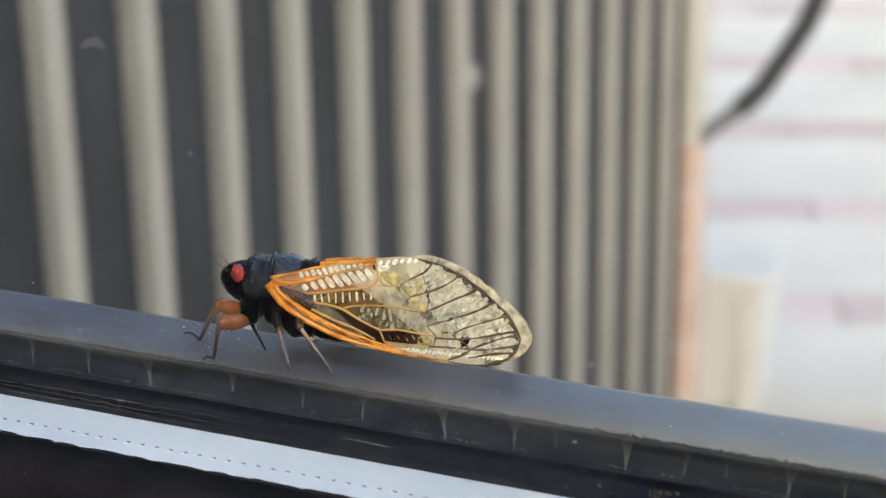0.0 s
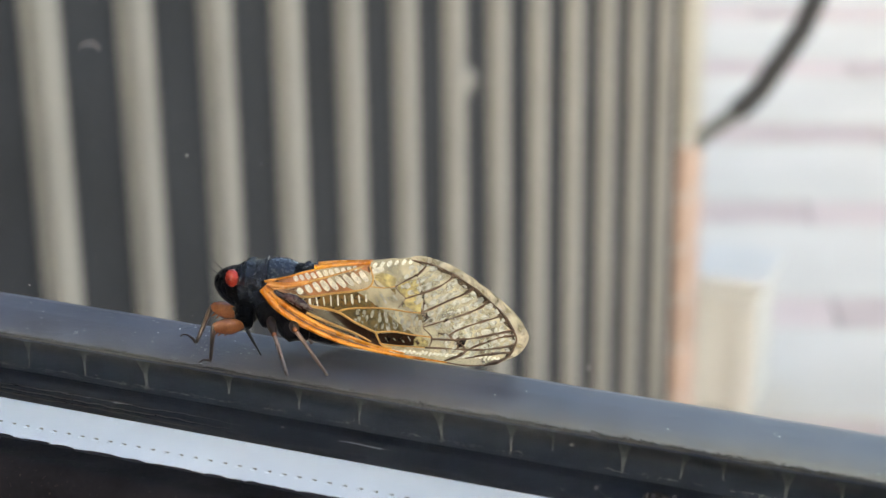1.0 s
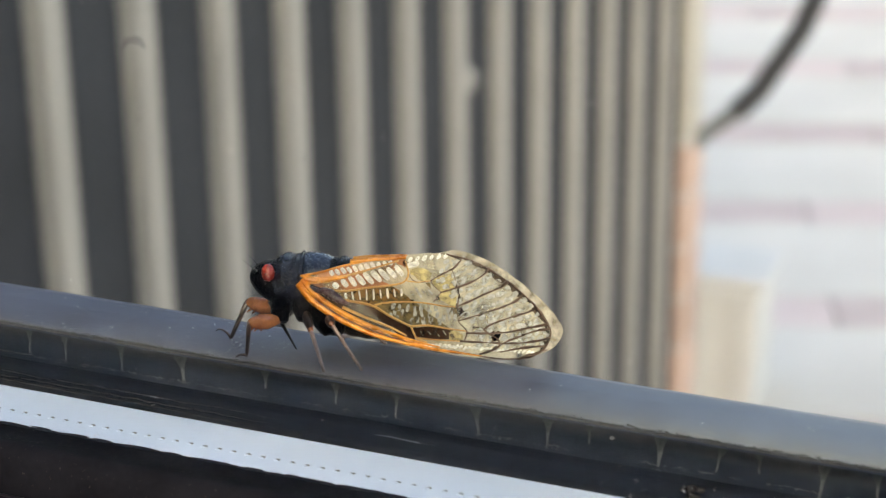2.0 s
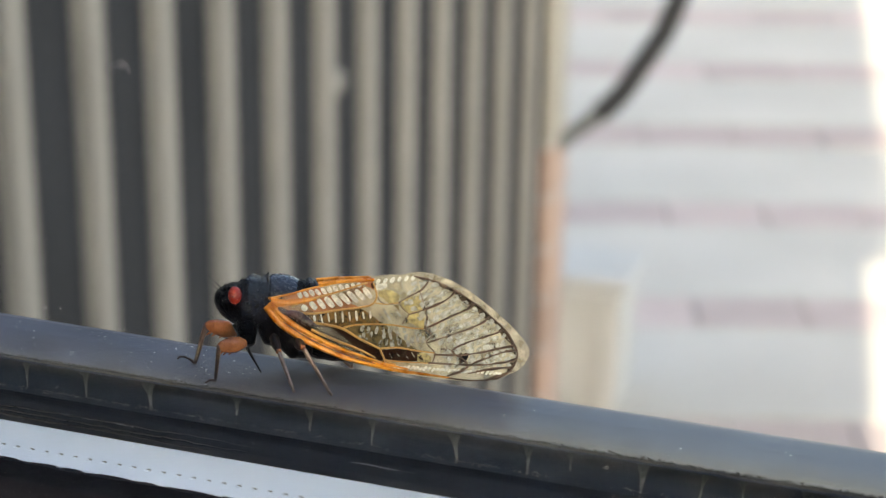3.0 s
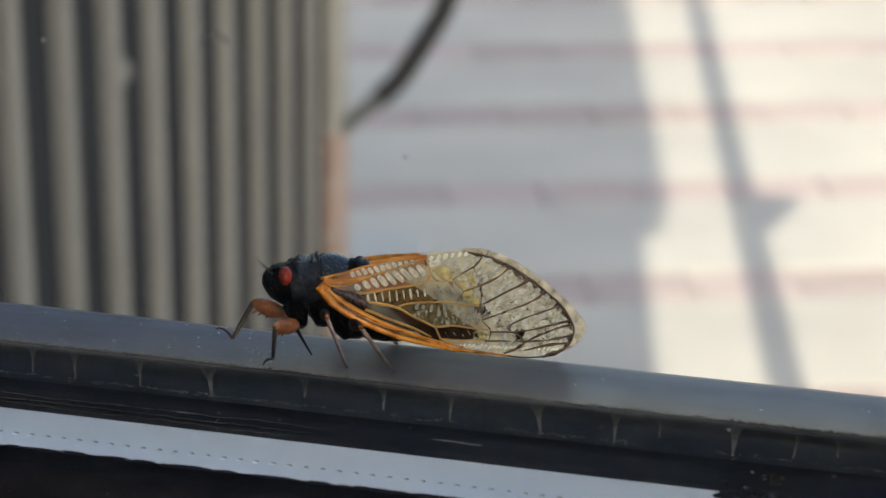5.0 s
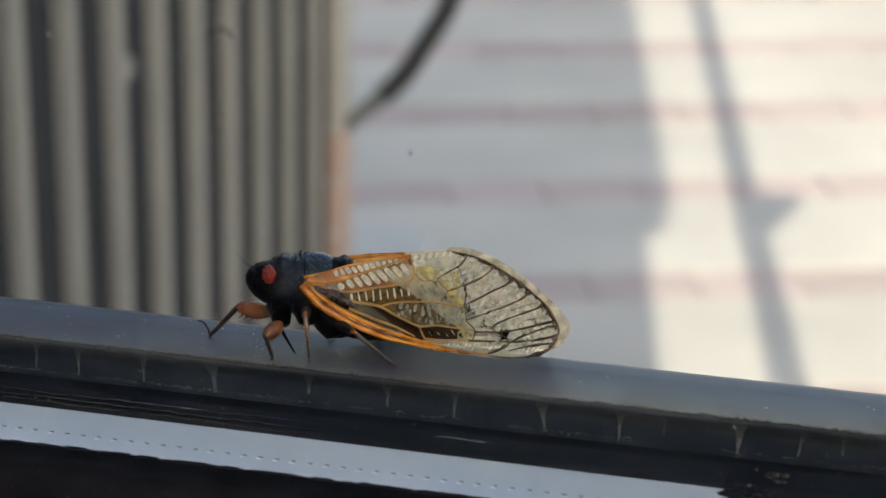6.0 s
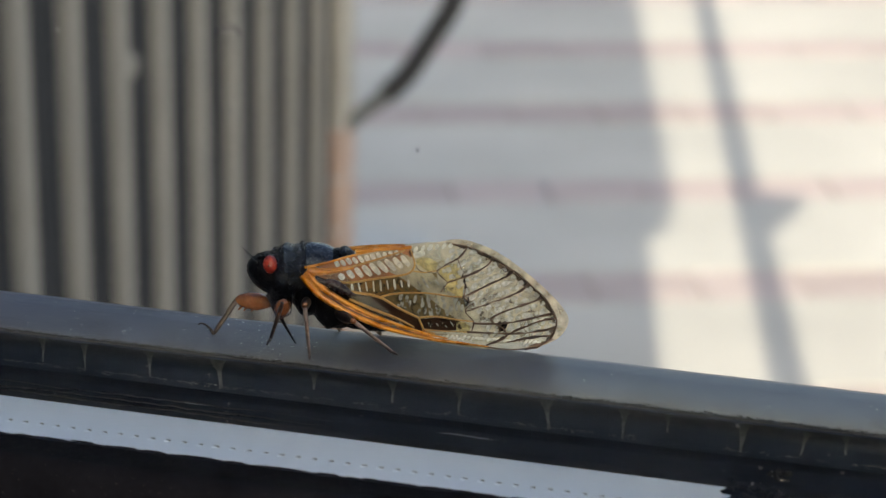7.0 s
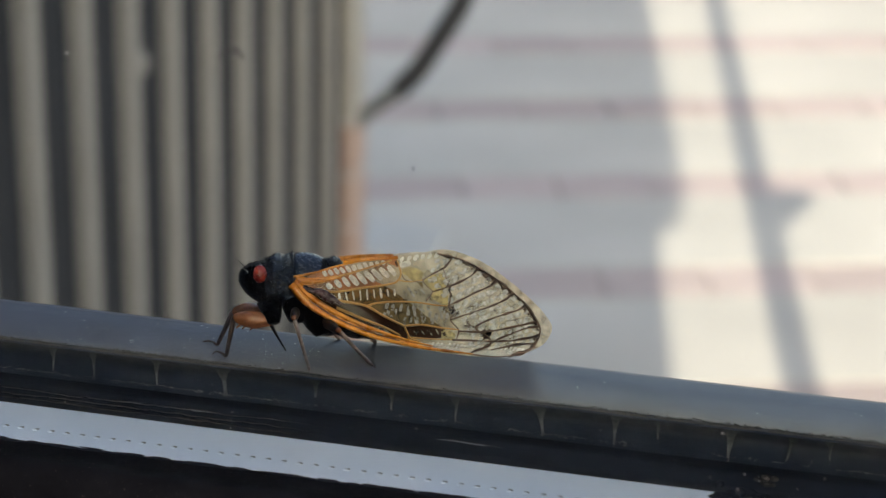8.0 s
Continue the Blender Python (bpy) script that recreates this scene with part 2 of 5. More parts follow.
M_AMBERCELL = skin("amber cell", (0.80, 0.64, 0.38), (0.34, 0.20, 0.075), 0.30, 0.5, 1100, 0.75, spec=0.12)
M_BROWNCELL = skin("brown cell", (0.35, 0.22, 0.14), (0.058, 0.023, 0.010), 0.75, 0.45, 900, 0.97, spec=0.06)
M_PLEAT = skin("white pleat", (0.93, 0.89, 0.83), (0.93, 0.90, 0.85), 0.55, 0.15, 1900, 0.97)
M_GRIME = skin("pane grime", (0.96, 0.955, 0.95), (0.245, 0.243, 0.242), 0.05, 0.9, 110, 0.34, outward=(0.0, 1.0, 6.5, 2.8, 0.0))
M_GRIME_LOW = skin("low pane grime", (0.96, 0.955, 0.95), (0.245, 0.243, 0.242), 0.05, 0.9, 110, 0.34, outward=(0.0, 1.0, 1.2, 2.8, 0.0))
M_PAINTED_SHEEN = skin("painted sheen", (0.97, 0.96, 0.93), (0.97, 0.95, 0.90), 0.14, 0.12, 1400, 0.48)
M_MARGIN = skin("wing margin", (0.94, 0.87, 0.78), (0.92, 0.84, 0.73), 0.22, 0.3, 900, 0.55)
M_SPOT = skin("wing smoke", (0.60, 0.47, 0.40), (0.090, 0.052, 0.040), 0.22, 0.4, 1300, 0.62)
M_ROOT = surface("purple-brown root", (0.020, 0.009, 0.012), (0.075, 0.030, 0.032), 0.28, 500, 0.4, fine=5, depth=0.0003)
M_YELLOW = skin("yellow cell", (0.97, 0.87, 0.58), (0.95, 0.80, 0.46), 0.15, 0.2, 1100, 0.6)
M_OLIVECELL = skin("olive cell", (0.66, 0.56, 0.36), (0.26, 0.20, 0.10), 0.4, 0.4, 1300, 0.9, spec=0.12)


# ---- mesh helpers ----
def part(name, bm, material, parent=None, label="", smooth=False):
    me = bpy.data.meshes.new(name)
    bm.to_mesh(me)
    bm.free()
    me.materials.append(material)
    if smooth:
        for f in me.polygons:
            f.use_smooth = True
    ob = new(name, me)
    if parent:
        ob.parent = parent
    return tagged(ob, label)


def thing(name, label, category, group="", kind=""):
    return tagged(new(name), label, category, group, kind)


def box(bm, lo, hi, bevel=0.0):
    r = bmesh.ops.create_cube(bm, size=1)
    for v in r["verts"]:
        v.co = Vector([lo[i] + (v.co[i] + 0.5) * (hi[i] - lo[i]) for i in range(3)])
    if bevel:
        edges = list({e for v in r["verts"] for e in v.link_edges})
        bmesh.ops.bevel(bm, geom=edges, offset=bevel, segments=2, affect="EDGES", profile=0.6)


def boxes(*spans, bevel=0.0):
    bm = bmesh.new()
    for lo, hi in spans:
        box(bm, lo, hi, bevel)
    return bm


def sweep(bm, pts, radii, sides=8, flat=1.0, cap=True):
    """A tube through pts with a radius at each; flat squeezes it across."""
    rings = []
    ref = Vector((0.13, 0.41, 0.9)).normalized()
    for i, p in enumerate(pts):
        d = (pts[min(i + 1, len(pts) - 1)] - pts[max(i - 1, 0)]).normalized()
        a = d.cross(ref).normalized()
        b = d.cross(a)
        rings.append([bm.verts.new(p + radii[i] * (math.cos(q) * a * flat + math.sin(q) * b))
                      for q in (2 * math.pi * j / sides for j in range(sides))])
    for r, s in zip(rings, rings[1:]):
        for j in range(sides):
            bm.faces.new((r[j], r[(j + 1) % sides], s[(j + 1) % sides], s[j]))
    if cap:
        bm.faces.new(rings[0][::-1])
        bm.faces.new(rings[-1])
    return bm


def spline(keys, n):
    """n points on a smooth curve through the keys (tuples of any length)."""
    k = [np.array(p, float) for p in keys]
    k = [2 * k[0] - k[1], *k, 2 * k[-1] - k[-2]]
    out = []
    for u in np.linspace(0, len(keys) - 1 - 1e-9, n):
        i = int(u)
        f = u - i
        a, b, c, d = k[i:i + 4]
        out.append(0.5 * (2 * b + (c - a) * f + (2 * a - 5 * b + 4 * c - d) * f * f + (3 * b - a - 3 * c + d) * f ** 3))
    return out


def bar_x(profile, x0, x1, steps=1, wobble=0.0, seed=0):
    """A bar along x with a (y, z) outline in millimetres, cut into steps and made slightly uneven."""
    bm = bmesh.new()
    rows = []
    for i in range(steps + 1):
        x = x0 + (x1 - x0) * i / steps
        row = []
        for j, (y, z) in enumerate(profile):
            w = wobble * (noise.noise((x * 0.11, j * 3.7, seed)) + 0.6 * noise.noise((x * 0.45, j * 5.1, seed + 9)))
            row.append(bm.verts.new((x * MM, (y + 0.3 * w) * MM, (z + w) * MM)))
        rows.append(row)
    n = len(profile)
    for a, b in zip(rows, rows[1:]):
        for j in range(n):
            bm.faces.new((a[j], a[(j + 1) % n], b[(j + 1) % n], b[j]))
    bm.faces.new(rows[0][::-1])
    bm.faces.new(rows[-1])
    bmesh.ops.recalc_face_normals(bm, faces=bm.faces)
    return bm


def loft(sections, n=28, power=2.0):
    """A body along x in millimetres through sections (x, z, half height, half width)."""
    bm = bmesh.new()
    rings = []
    for x, z, h, w in sections:
        ring = []
        for j in range(n):
            q = 2 * math.pi * j / n
            c, s = math.cos(q), math.sin(q)
            ring.append(bm.verts.new((x * MM, w * math.copysign(abs(c) ** (2 / power), c) * MM,
                                      (z + h * math.copysign(abs(s) ** (2 / power), s)) * MM)))
        rings.append(ring)
    for a, b in zip(rings, rings[1:]):
        for j in range(n):
            bm.faces.new((a[j], a[(j + 1) % n], b[(j + 1) % n], b[j]))
    bm.faces.new(rings[0][::-1])
    bm.faces.new(rings[-1])
    bmesh.ops.recalc_face_normals(bm, faces=bm.faces)
    return bm


def leaning(keys, n):
    """Smooth sections, their heights carried over to the insect's lean."""
    return [(x, 0.932 * z + 1.67, h * 0.96, w) for x, z, h, w in spline(keys, n)]


def ball(bm, c, r, seg=16):
    """An ellipsoid at c with half axes r, in millimetres."""
    rows = max(3, seg // 2)
    top = bm.verts.new((c[0] * MM, c[1] * MM, (c[2] + r[2]) * MM))
    end = bm.verts.new((c[0] * MM, c[1] * MM, (c[2] - r[2]) * MM))
    rings = []
    for i in range(1, rows):
        a = math.pi * i / rows
        rings.append([bm.verts.new(((c[0] + r[0] * math.sin(a) * math.cos(q)) * MM, (c[1] + r[1] * math.sin(a) * math.sin(q)) * MM, (c[2] + r[2] * math.cos(a)) * MM))
                      for q in (2 * math.pi * j / seg for j in range(seg))])
    for j in range(seg):
        k = (j + 1) % seg
        bm.faces.new((top, rings[0][j], rings[0][k]))
        bm.faces.new((end, rings[-1][k], rings[-1][j]))
        for p, q in zip(rings, rings[1:]):
            bm.faces.new((p[j], q[j], q[k], p[k]))


# ---- the house round the room: unseen, added to shape the light ----
GROUND = -1.4
EDGE = 0.248                             # the added glazed lean-to ends here
OPEN = (-0.55, 0.17, -0.030, 1.0)        # the window's opening: x from, x to, z from, z to
UNSEEN_PORCH = (-2.6, -2.8, 1.15)               # its far side, its back, its eaves


def unseen_porch():
    """An unseen glazed lean-to round the camera, added to let light onto the insect."""
    x0, y0, top = UNSEEN_PORCH
    wall = boxes(((x0, -0.14, GROUND), (OPEN[0], 0.006, top)), ((OPEN[1], -0.14, GROUND), (EDGE, 0.006, top)),
                 ((OPEN[0], -0.14, GROUND), (OPEN[1], 0.006, OPEN[2])), ((OPEN[0], -0.14, OPEN[3]), (OPEN[1], 0.006, top)))
    tagged(part("wall_front", wall, M_STUCCO), "rendered front wall with a window opening", "wall", kind="structure")
    for name, lo, hi in (("wall_left", (x0, y0, GROUND), (x0 + 0.1, -0.14, -0.2)), ("wall_right", (EDGE - 0.06, y0, GROUND), (EDGE, -0.14, -0.2)),
                         ("wall_back", (x0, y0 - 0.1, GROUND), (EDGE, y0, -0.2))):
        tagged(part(name, boxes((lo, hi)), M_FRAME), "low dark panelled wall of the unseen, added lean-to", "wall", kind="structure")
    tagged(part("floor", boxes(((x0 + 0.1, y0, -1.2), (EDGE - 0.06, -0.14, -1.0))), M_BOARD), "dark grey tiled floor of the unseen, added lean-to", "floor", kind="structure")
    roof = tagged(part("ceiling", boxes(((x0, -0.10, top), (EDGE, -0.02, top + 0.06)), ((x0, y0 - 0.1, 1.9), (EDGE, y0 - 0.02, 1.96))), M_FRAME), "dark rails of the added, unseen glazed roof", "ceiling", kind="structure")
    for i in range(5):
        x = x0 + 0.02 + i * (EDGE - x0 - 0.08) / 4
        bm = bmesh.new()
        sweep(bm, [Vector((x, -0.06, top + 0.05)), Vector((x, y0 - 0.06, 1.95))], [0.022, 0.022], 4)
        part("rafter", bm, M_FRAME, roof)
        part("stud", boxes(((x, y0 - 0.08, -0.198), (x + 0.04, y0 - 0.03, 1.9))), M_FRAME, roof)
    bm = bmesh.new()
    v = [bm.verts.new(p) for p in ((x0, -0.02, top + 0.07), (EDGE, -0.02, top + 0.07), (EDGE, y0 - 0.1, 1.985), (x0, y0 - 0.1, 1.985))]
    bmesh.ops.solidify(bm, geom=[bm.faces.new(v)], thickness=0.006)
    glass = part("roof_glass", bm, M_GLASS, roof, "clear glazing of the added roof, letting sky light in")
    glass.visible_shadow = False


def house():
    """An unseen tall house behind the lean-to, placed to cast the shadow on the paving."""
    tagged(part("unseen_house_wall", boxes(((-6, -12, GROUND - 0.012), (0.857, -4.0, 5.9))), M_STUCCO), "tall plain rendered house, unseen, placed to shade the paving", "house", kind="structure")
    # unseen corner board, added and tapered so the shadow's edge steps and slants
    bm = bmesh.new()
    board = [(0.858, 4.1), (0.919, 4.1), (0.864, 5.9), (0.858, 5.9)]
    near, far = ([bm.verts.new((x, y, z)) for x, z in board] for y in (-3.99, -4.2))
    bm.faces.new(near)
    bm.faces.new(far[::-1])
    for k in range(4):
        bm.faces.new((near[k], far[k], far[(k + 1) % 4], near[(k + 1) % 4]))
    bmesh.ops.recalc_face_normals(bm, faces=bm.faces)
    tagged(part("trim", bm, M_STUCCO), "unseen tapering corner board that steps the house's shadow edge", "trim", kind="structure")
    tagged(part("roof", boxes(((-6.1, -12.1, 5.901), (0.89, -3.97, 6.05))), M_STUCCO), "flat pale roof slab of the unseen house", "roof", kind="structure")


unseen_porch()
house()


# ---- the window ----
# the sill's outline: high at the glass, falling to the outside
RAIL_Y = (0.9, 1.5, 2.2, 3.0, 4.0, 5.0, 6.0, 7.5, 9.0, 10.5, 12.0, 14.0, 16.0, 17.1)
RAIL_Z = (1.96, 1.72, 1.45, 1.18, 0.9, 0.66, 0.45, 0.18, -0.06, -0.27, -0.45, -0.62, -0.74, -0.98)


def rail_z(y):
    return float(np.interp(y, RAIL_Y, RAIL_Z))


def window():
    win = thing("window_1", "double-glazed window in a dark weathered frame", "window", kind="structure")
    x0, x1 = OPEN[0] * 1000, OPEN[1] * 1000
    # outer sill: worn rubber capping, high at the glass and falling to the outside
    cap = [(0.2, -20), (0.2, 1.80), (0.45, 2.02), *zip(RAIL_Y, RAIL_Z), (17.6, -1.5), (17.75, -2.6), (17.75, -20)]
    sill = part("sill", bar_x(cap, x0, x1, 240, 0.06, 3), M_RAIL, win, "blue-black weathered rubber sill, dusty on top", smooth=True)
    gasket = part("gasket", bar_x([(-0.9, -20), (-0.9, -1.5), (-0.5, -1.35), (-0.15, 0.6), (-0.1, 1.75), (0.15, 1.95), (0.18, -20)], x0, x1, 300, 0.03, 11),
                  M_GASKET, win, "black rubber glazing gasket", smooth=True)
    bm = bmesh.new()
    pts, rad = [], []
    for i in range(420):
        x = -80 + 0.42 * i
        w = noise.noise((x * 0.13, 3.0, 8.0)) + 0.5 * noise.noise((x * 0.8, 6.0, 2.0))
        pts.append(Vector((x, 0.42 + 0.14 * w, 2.10 + 0.04 * w)) * MM)
        rad.append(MM * (0.032 + 0.035 * noise.noise((x * 0.5, 1.0, 4.0))))
    sweep(bm, pts, rad, 6)
    part("seam", bm, M_SEAL, win, "dark crooked seam between gasket and sill")
    # a ragged line of dirt where the gasket meets the sill
    bm = bmesh.new()
    rnd = random.Random(4)
    for i in range(1500):
        x = rnd.uniform(-75, 90)
        y = 0.35 + abs(rnd.gauss(0, 0.55))
        z = rail_z(y) + 0.02
        ball(bm, (x, y, z + rnd.uniform(-0.05, 0.12)), (rnd.uniform(0.05, 0.22), rnd.uniform(0.05, 0.18), rnd.uniform(0.04, 0.11)), 5)
    tagged(part("dirt", bm, M_DIRT, win, "crumbs of brown dirt along the glazing line"), kind="stuff")
    for y, z, r, seed in ((-4.75, -2.95, 0.16, 1), (-4.15, -2.62, 0.13, 2), (-3.3, -2.42, 0.10, 3)):
        bm = bmesh.new()
        pts, rad = [], []
        for i in range(260):
            x = -72 + 0.55 * i
            w = noise.noise((x * 0.12, seed * 7.3, 1.0)) + 0.5 * noise.noise((x * 0.6, seed * 3.1, 4.0))
            pts.append(Vector((x, y + 0.35 * w, z + 0.10 * w)) * MM)
            rad.append(r * MM * max(0.02, min(1.0, (-4 - x) / 14)) * (0.7 + 0.8 * abs(noise.noise((x * 0.3, seed * 1.7, 9.0)))))
        sweep(bm, pts, rad, 7)
        part("sealant_strand", bm, M_BUTYL, win, "glossy strand of black butyl", smooth=True)
    # the sealant that slopes from the gasket down to the spacer bar
    part("sealant", bar_x([(-5.0, -20), (-5.0, -3.1), (-4.3, -2.75), (-2.2, -2.35), (-1.0, -1.75), (-0.92, -20)], x0, x1, 260, 0.035, 21), M_SEAL, win,
         "glossy black butyl sealant", smooth=True)
    # spacer bar; darker pads along its top paint the shade inside drilled slots
    spacer = part("spacer_bar", bar_x([(-13.4, -10), (-13.4, -3.55), (-13.2, -3.36), (-5.3, -3.34), (-5.1, -3.5), (-5.1, -10)], x0, 38.6, 160, 0.02, 31), M_SPACER, win,
                  "dull aluminium spacer bar with a row of fine slots")
    for i in range(60):
        x = -70 + 1.828 * i
        if x > 37.5:
            break
        bm = bmesh.new()
        ball(bm, (0, 0, 0), (0.34, 0.20, 0.05), 10)
        slot_shade = part("slot", bm, M_SLOT_SHADE, spacer)
        slot_shade.location = (x * MM, -10.72 * MM, -3.325 * MM)
        bm = bmesh.new()
        ball(bm, (0, 0, 0), (0.30, 0.15, 0.09), 10)
        lip = part("slot_lip", bm, M_SPACER, spacer)
        lip.location = ((x - 0.16) * MM, -10.98 * MM, -3.30 * MM)
    # sealant smeared over the near edge of the spacer bar, and the lump at its end
    bm = bmesh.new()
    rnd = random.Random(8)
    for i in range(420):
        x = rnd.uniform(-75, 60)
        ball(bm, (x, -13.5 + rnd.uniform(-0.4, 0.0), -3.32 + rnd.uniform(-0.2, 0.05)), (rnd.uniform(0.6, 1.6), rnd.uniform(0.06, 0.16), 0.10), 8)
    part("sealant_smear", bm, M_SEAL, win, "ragged black sealant smear")
    bm = bmesh.new()
    for i in range(46):
        x = 39.5 + rnd.uniform(-1.5, 4.0)
        ball(bm, (x, rnd.uniform(-8.5, -3.0), -3.5 + rnd.uniform(-0.4, 0.5)), (rnd.uniform(0.4, 1.2), rnd.uniform(0.3, 0.8), rnd.uniform(0.2, 0.5)), 8)
    part("sealant_lump", bm, M_SEAL, win, "lump of torn glossy sealant", smooth=True)
    bm = bmesh.new()
    rnd = random.Random(77)
    for i in range(26):
        a, r = rnd.uniform(0, 6.28), rnd.uniform(0, 1.2)
        ball(bm, (42.9 + 1.1 * r * math.cos(a), -2.8 + 0.7 * r * math.sin(a), -2.5 + rnd.uniform(-0.3, 0.45) - 0.3 * r), (rnd.uniform(0.25, 0.6), rnd.uniform(0.2, 0.5), rnd.uniform(0.2, 0.4)), 12)
    part("glossy_lump", bm, M_BUTYL, win, "small shiny lump of torn butyl", smooth=True)
    # the lump's highlights, put in as pale flecks
    bm = bmesh.new()
    for i in range(6):
        a, r = rnd.uniform(0, 6.28), rnd.uniform(0.3, 1.0)
        ball(bm, (42.9 + 1.0 * r * math.cos(a), -3.1 + 0.6 * r * math.sin(a), -2.15 + rnd.uniform(-0.25, 0.15)), (rnd.uniform(0.05, 0.2), rnd.uniform(0.04, 0.1), rnd.uniform(0.03, 0.07)), 6)
    part("lump_glints", bm, M_CRUMB_GLINT, win, "pale flecks painted as glints on the butyl lump")
    part("corner_seal", bar_x([(-13.4, -10), (-13.4, -3.6), (-5.1, -3.5), (-5.1, -10)], 38.6, x1, 40, 0.1, 5), M_SEAL, win, "black corner sealant")
    # inner bead and frame
    part("inner_gasket", bar_x([(-20.3, -20), (-20.3, -7.9), (-19.6, -4.6), (-18.2, -3.45), (-17.4, -3.40), (-13.5, -3.45), (-13.5, -20)], x0, x1, 200, 0.06, 41), M_INNER, win,
         "soft black inner gasket", smooth=True)
    part("window_frame", bar_x([(-140, -29.9), (-140, -14), (-60, -12.5), (-21.5, -8.2), (-20.4, -8.6), (-20.4, -29.9)], x0, x1, 40, 0.05, 51), M_FRAME, win,
         "dark violet-grey inner frame")
    # jambs and head
    part("jamb", boxes(((OPEN[0] - 0.001, -0.06, OPEN[2]), (OPEN[0] + 0.045, 0.012, OPEN[3])), bevel=0.003), M_FRAME, win)
    part("jamb", boxes(((OPEN[1] - 0.045, -0.06, OPEN[2]), (OPEN[1] + 0.001, 0.012, OPEN[3])), bevel=0.003), M_FRAME, win)
    part("head", boxes(((OPEN[0] + 0.045, -0.06, OPEN[3] - 0.045), (OPEN[1] - 0.045, 0.012, OPEN[3])), bevel=0.003), M_FRAME, win)
    for y0, y1 in ((-5.0, -1.0), (-17.4, -13.45)):
        bm = boxes(((OPEN[0] + 0.045, y0 * MM, -0.0045), (OPEN[1] - 0.045, y1 * MM, OPEN[3] - 0.045)))
        glass = part("pane", bm, M_GLASS, win, "clear dusty glass pane")
        glass.visible_shadow = False
    return win


WINDOW = window()
for lo, hi, mat in ((1.2, 2.8, M_GRIME_LOW), (2.8, 6.5, M_GRIME)):
    bm = bmesh.new()
    bm.faces.new([bm.verts.new((x, -0.97 * MM, z * MM)) for x, z in ((OPEN[0] + 0.046, lo), (OPEN[1] - 0.046, lo), (OPEN[1] - 0.046, hi), (OPEN[0] + 0.046, hi))])
    grime = part("pane_grime", bm, mat, WINDOW, "fogged grime low on the outer pane")
    grime.visible_shadow = False


def stain(x, length, width, lean, seed):
    """A pale streak that ran down the gasket below the dirt line."""
    rnd = random.Random(seed)
    bm = bmesh.new()
    n = 12
    rows = []
    for i in range(n):
        f = i / (n - 1)
        z = 1.85 - f * length * 1.1
        w = width * (0.28 + 1.25 * (1 - f) ** 3) * rnd.uniform(0.85, 1.15)
        drift = lean * f + 0.10 * noise.noise((seed * 3.1, f * 3.0, 0.0))
        y = -0.20 - 0.15 * max(0.0, 0.6 - z) - (0.35 if z < -1.3 else 0)
        rows.append([bm.verts.new(((drift + q * w) * MM, (y - 0.05 * (1 - q * q)) * MM, z * MM)) for q in (-1, -0.5, 0, 0.5, 1)])
    for a, b in zip(rows, rows[1:]):
        for j in range(4):
            bm.faces.new((a[j], a[j + 1], b[j + 1], b[j]))
    ob = part("stain", bm, M_STAIN, WINDOW, "pale lime streak", smooth=True)
    ob.location = (x * MM, -0.02 * MM, 0)
    return ob


for i, (x, length, width, lean) in enumerate((
        (-41.0, 2.6, 0.35, 0.0), (-36.0, 2.8, 0.35, 0.1), (-28.3, 2.8, 0.40, 0.2), (-20.2, 2.9, 0.70, 0.5), (-9.0, 2.0, 0.5, 0.0),
        (0.0, 2.4, 0.40, 0.1), (7.5, 2.8, 0.35, 0.1), (17.1, 3.0, 0.60, 0.6), (25.8, 3.1, 0.45, 0.0), (30.5, 2.0, 0.3, 0.1), (38.7, 3.9, 0.50, -0.2),
        (45.5, 2.6, 0.35, -0.6), (49.5, 2.0, 0.35, 0.1), (56.5, 3.3, 0.55, -0.3), (62.0, 2.4, 0.4, 0.2), (-50.0, 2.4, 0.4, 0.0))):
    stain(x, length, width, lean, i)


def specks(name, label, count, place, size, material, seed, parent):
    rnd = random.Random(seed)
    bm = bmesh.new()
    for _ in range(count):
        c = place(rnd)
        r = size * (0.4 + rnd.random() ** 3 * 1.6)
        ball(bm, c, (r * rnd.uniform(0.5, 1.6), r * rnd.uniform(0.5, 1.2), r * rnd.uniform(0.3, 0.8)), 6)
    return tagged(part(name, bm, material, parent, label), kind="stuff")


def on_sill(rnd):
    x = rnd.choice((rnd.uniform(-60, 65), rnd.gauss(-33, 9), rnd.gauss(-20, 6)))
    y = rnd.uniform(2.5, 16.5)
    return x, y, rail_z(y)


def on_ledge(rnd):
    x = rnd.choice((rnd.uniform(-60, 60), rnd.gauss(-22, 6), rnd.gauss(-38, 5), rnd.gauss(22, 7)))
    return x, -0.66 + rnd.gauss(0, 0.10), -1.40 + rnd.gauss(0, 0.13)


def on_pane(rnd):
    x = rnd.choice((rnd.gauss(-10, 12), rnd.uniform(-35, 70)))
    return x, -17.45, rnd.uniform(2, 50)


def on_low_pane(rnd):
    return rnd.uniform(-60, 60), -17.45, rnd.uniform(-1, 9)


specks("sill_dust", "bright grains of dust on the sill", 420, on_sill, 0.066, M_DUST, 5, WINDOW)
specks("ledge_crumbs", "pale crumbs along the gasket's foot", 520, on_ledge, 0.055, M_CRUMB_GLINT, 6, WINDOW)
specks("pane_dust", "pale dust flecks on the glass", 40, on_pane, 0.075, M_DUST, 9, WINDOW)
specks("low_pane_dust", "fine dust low on the glass", 70, on_low_pane, 0.05, M_DUST, 8, WINDOW)


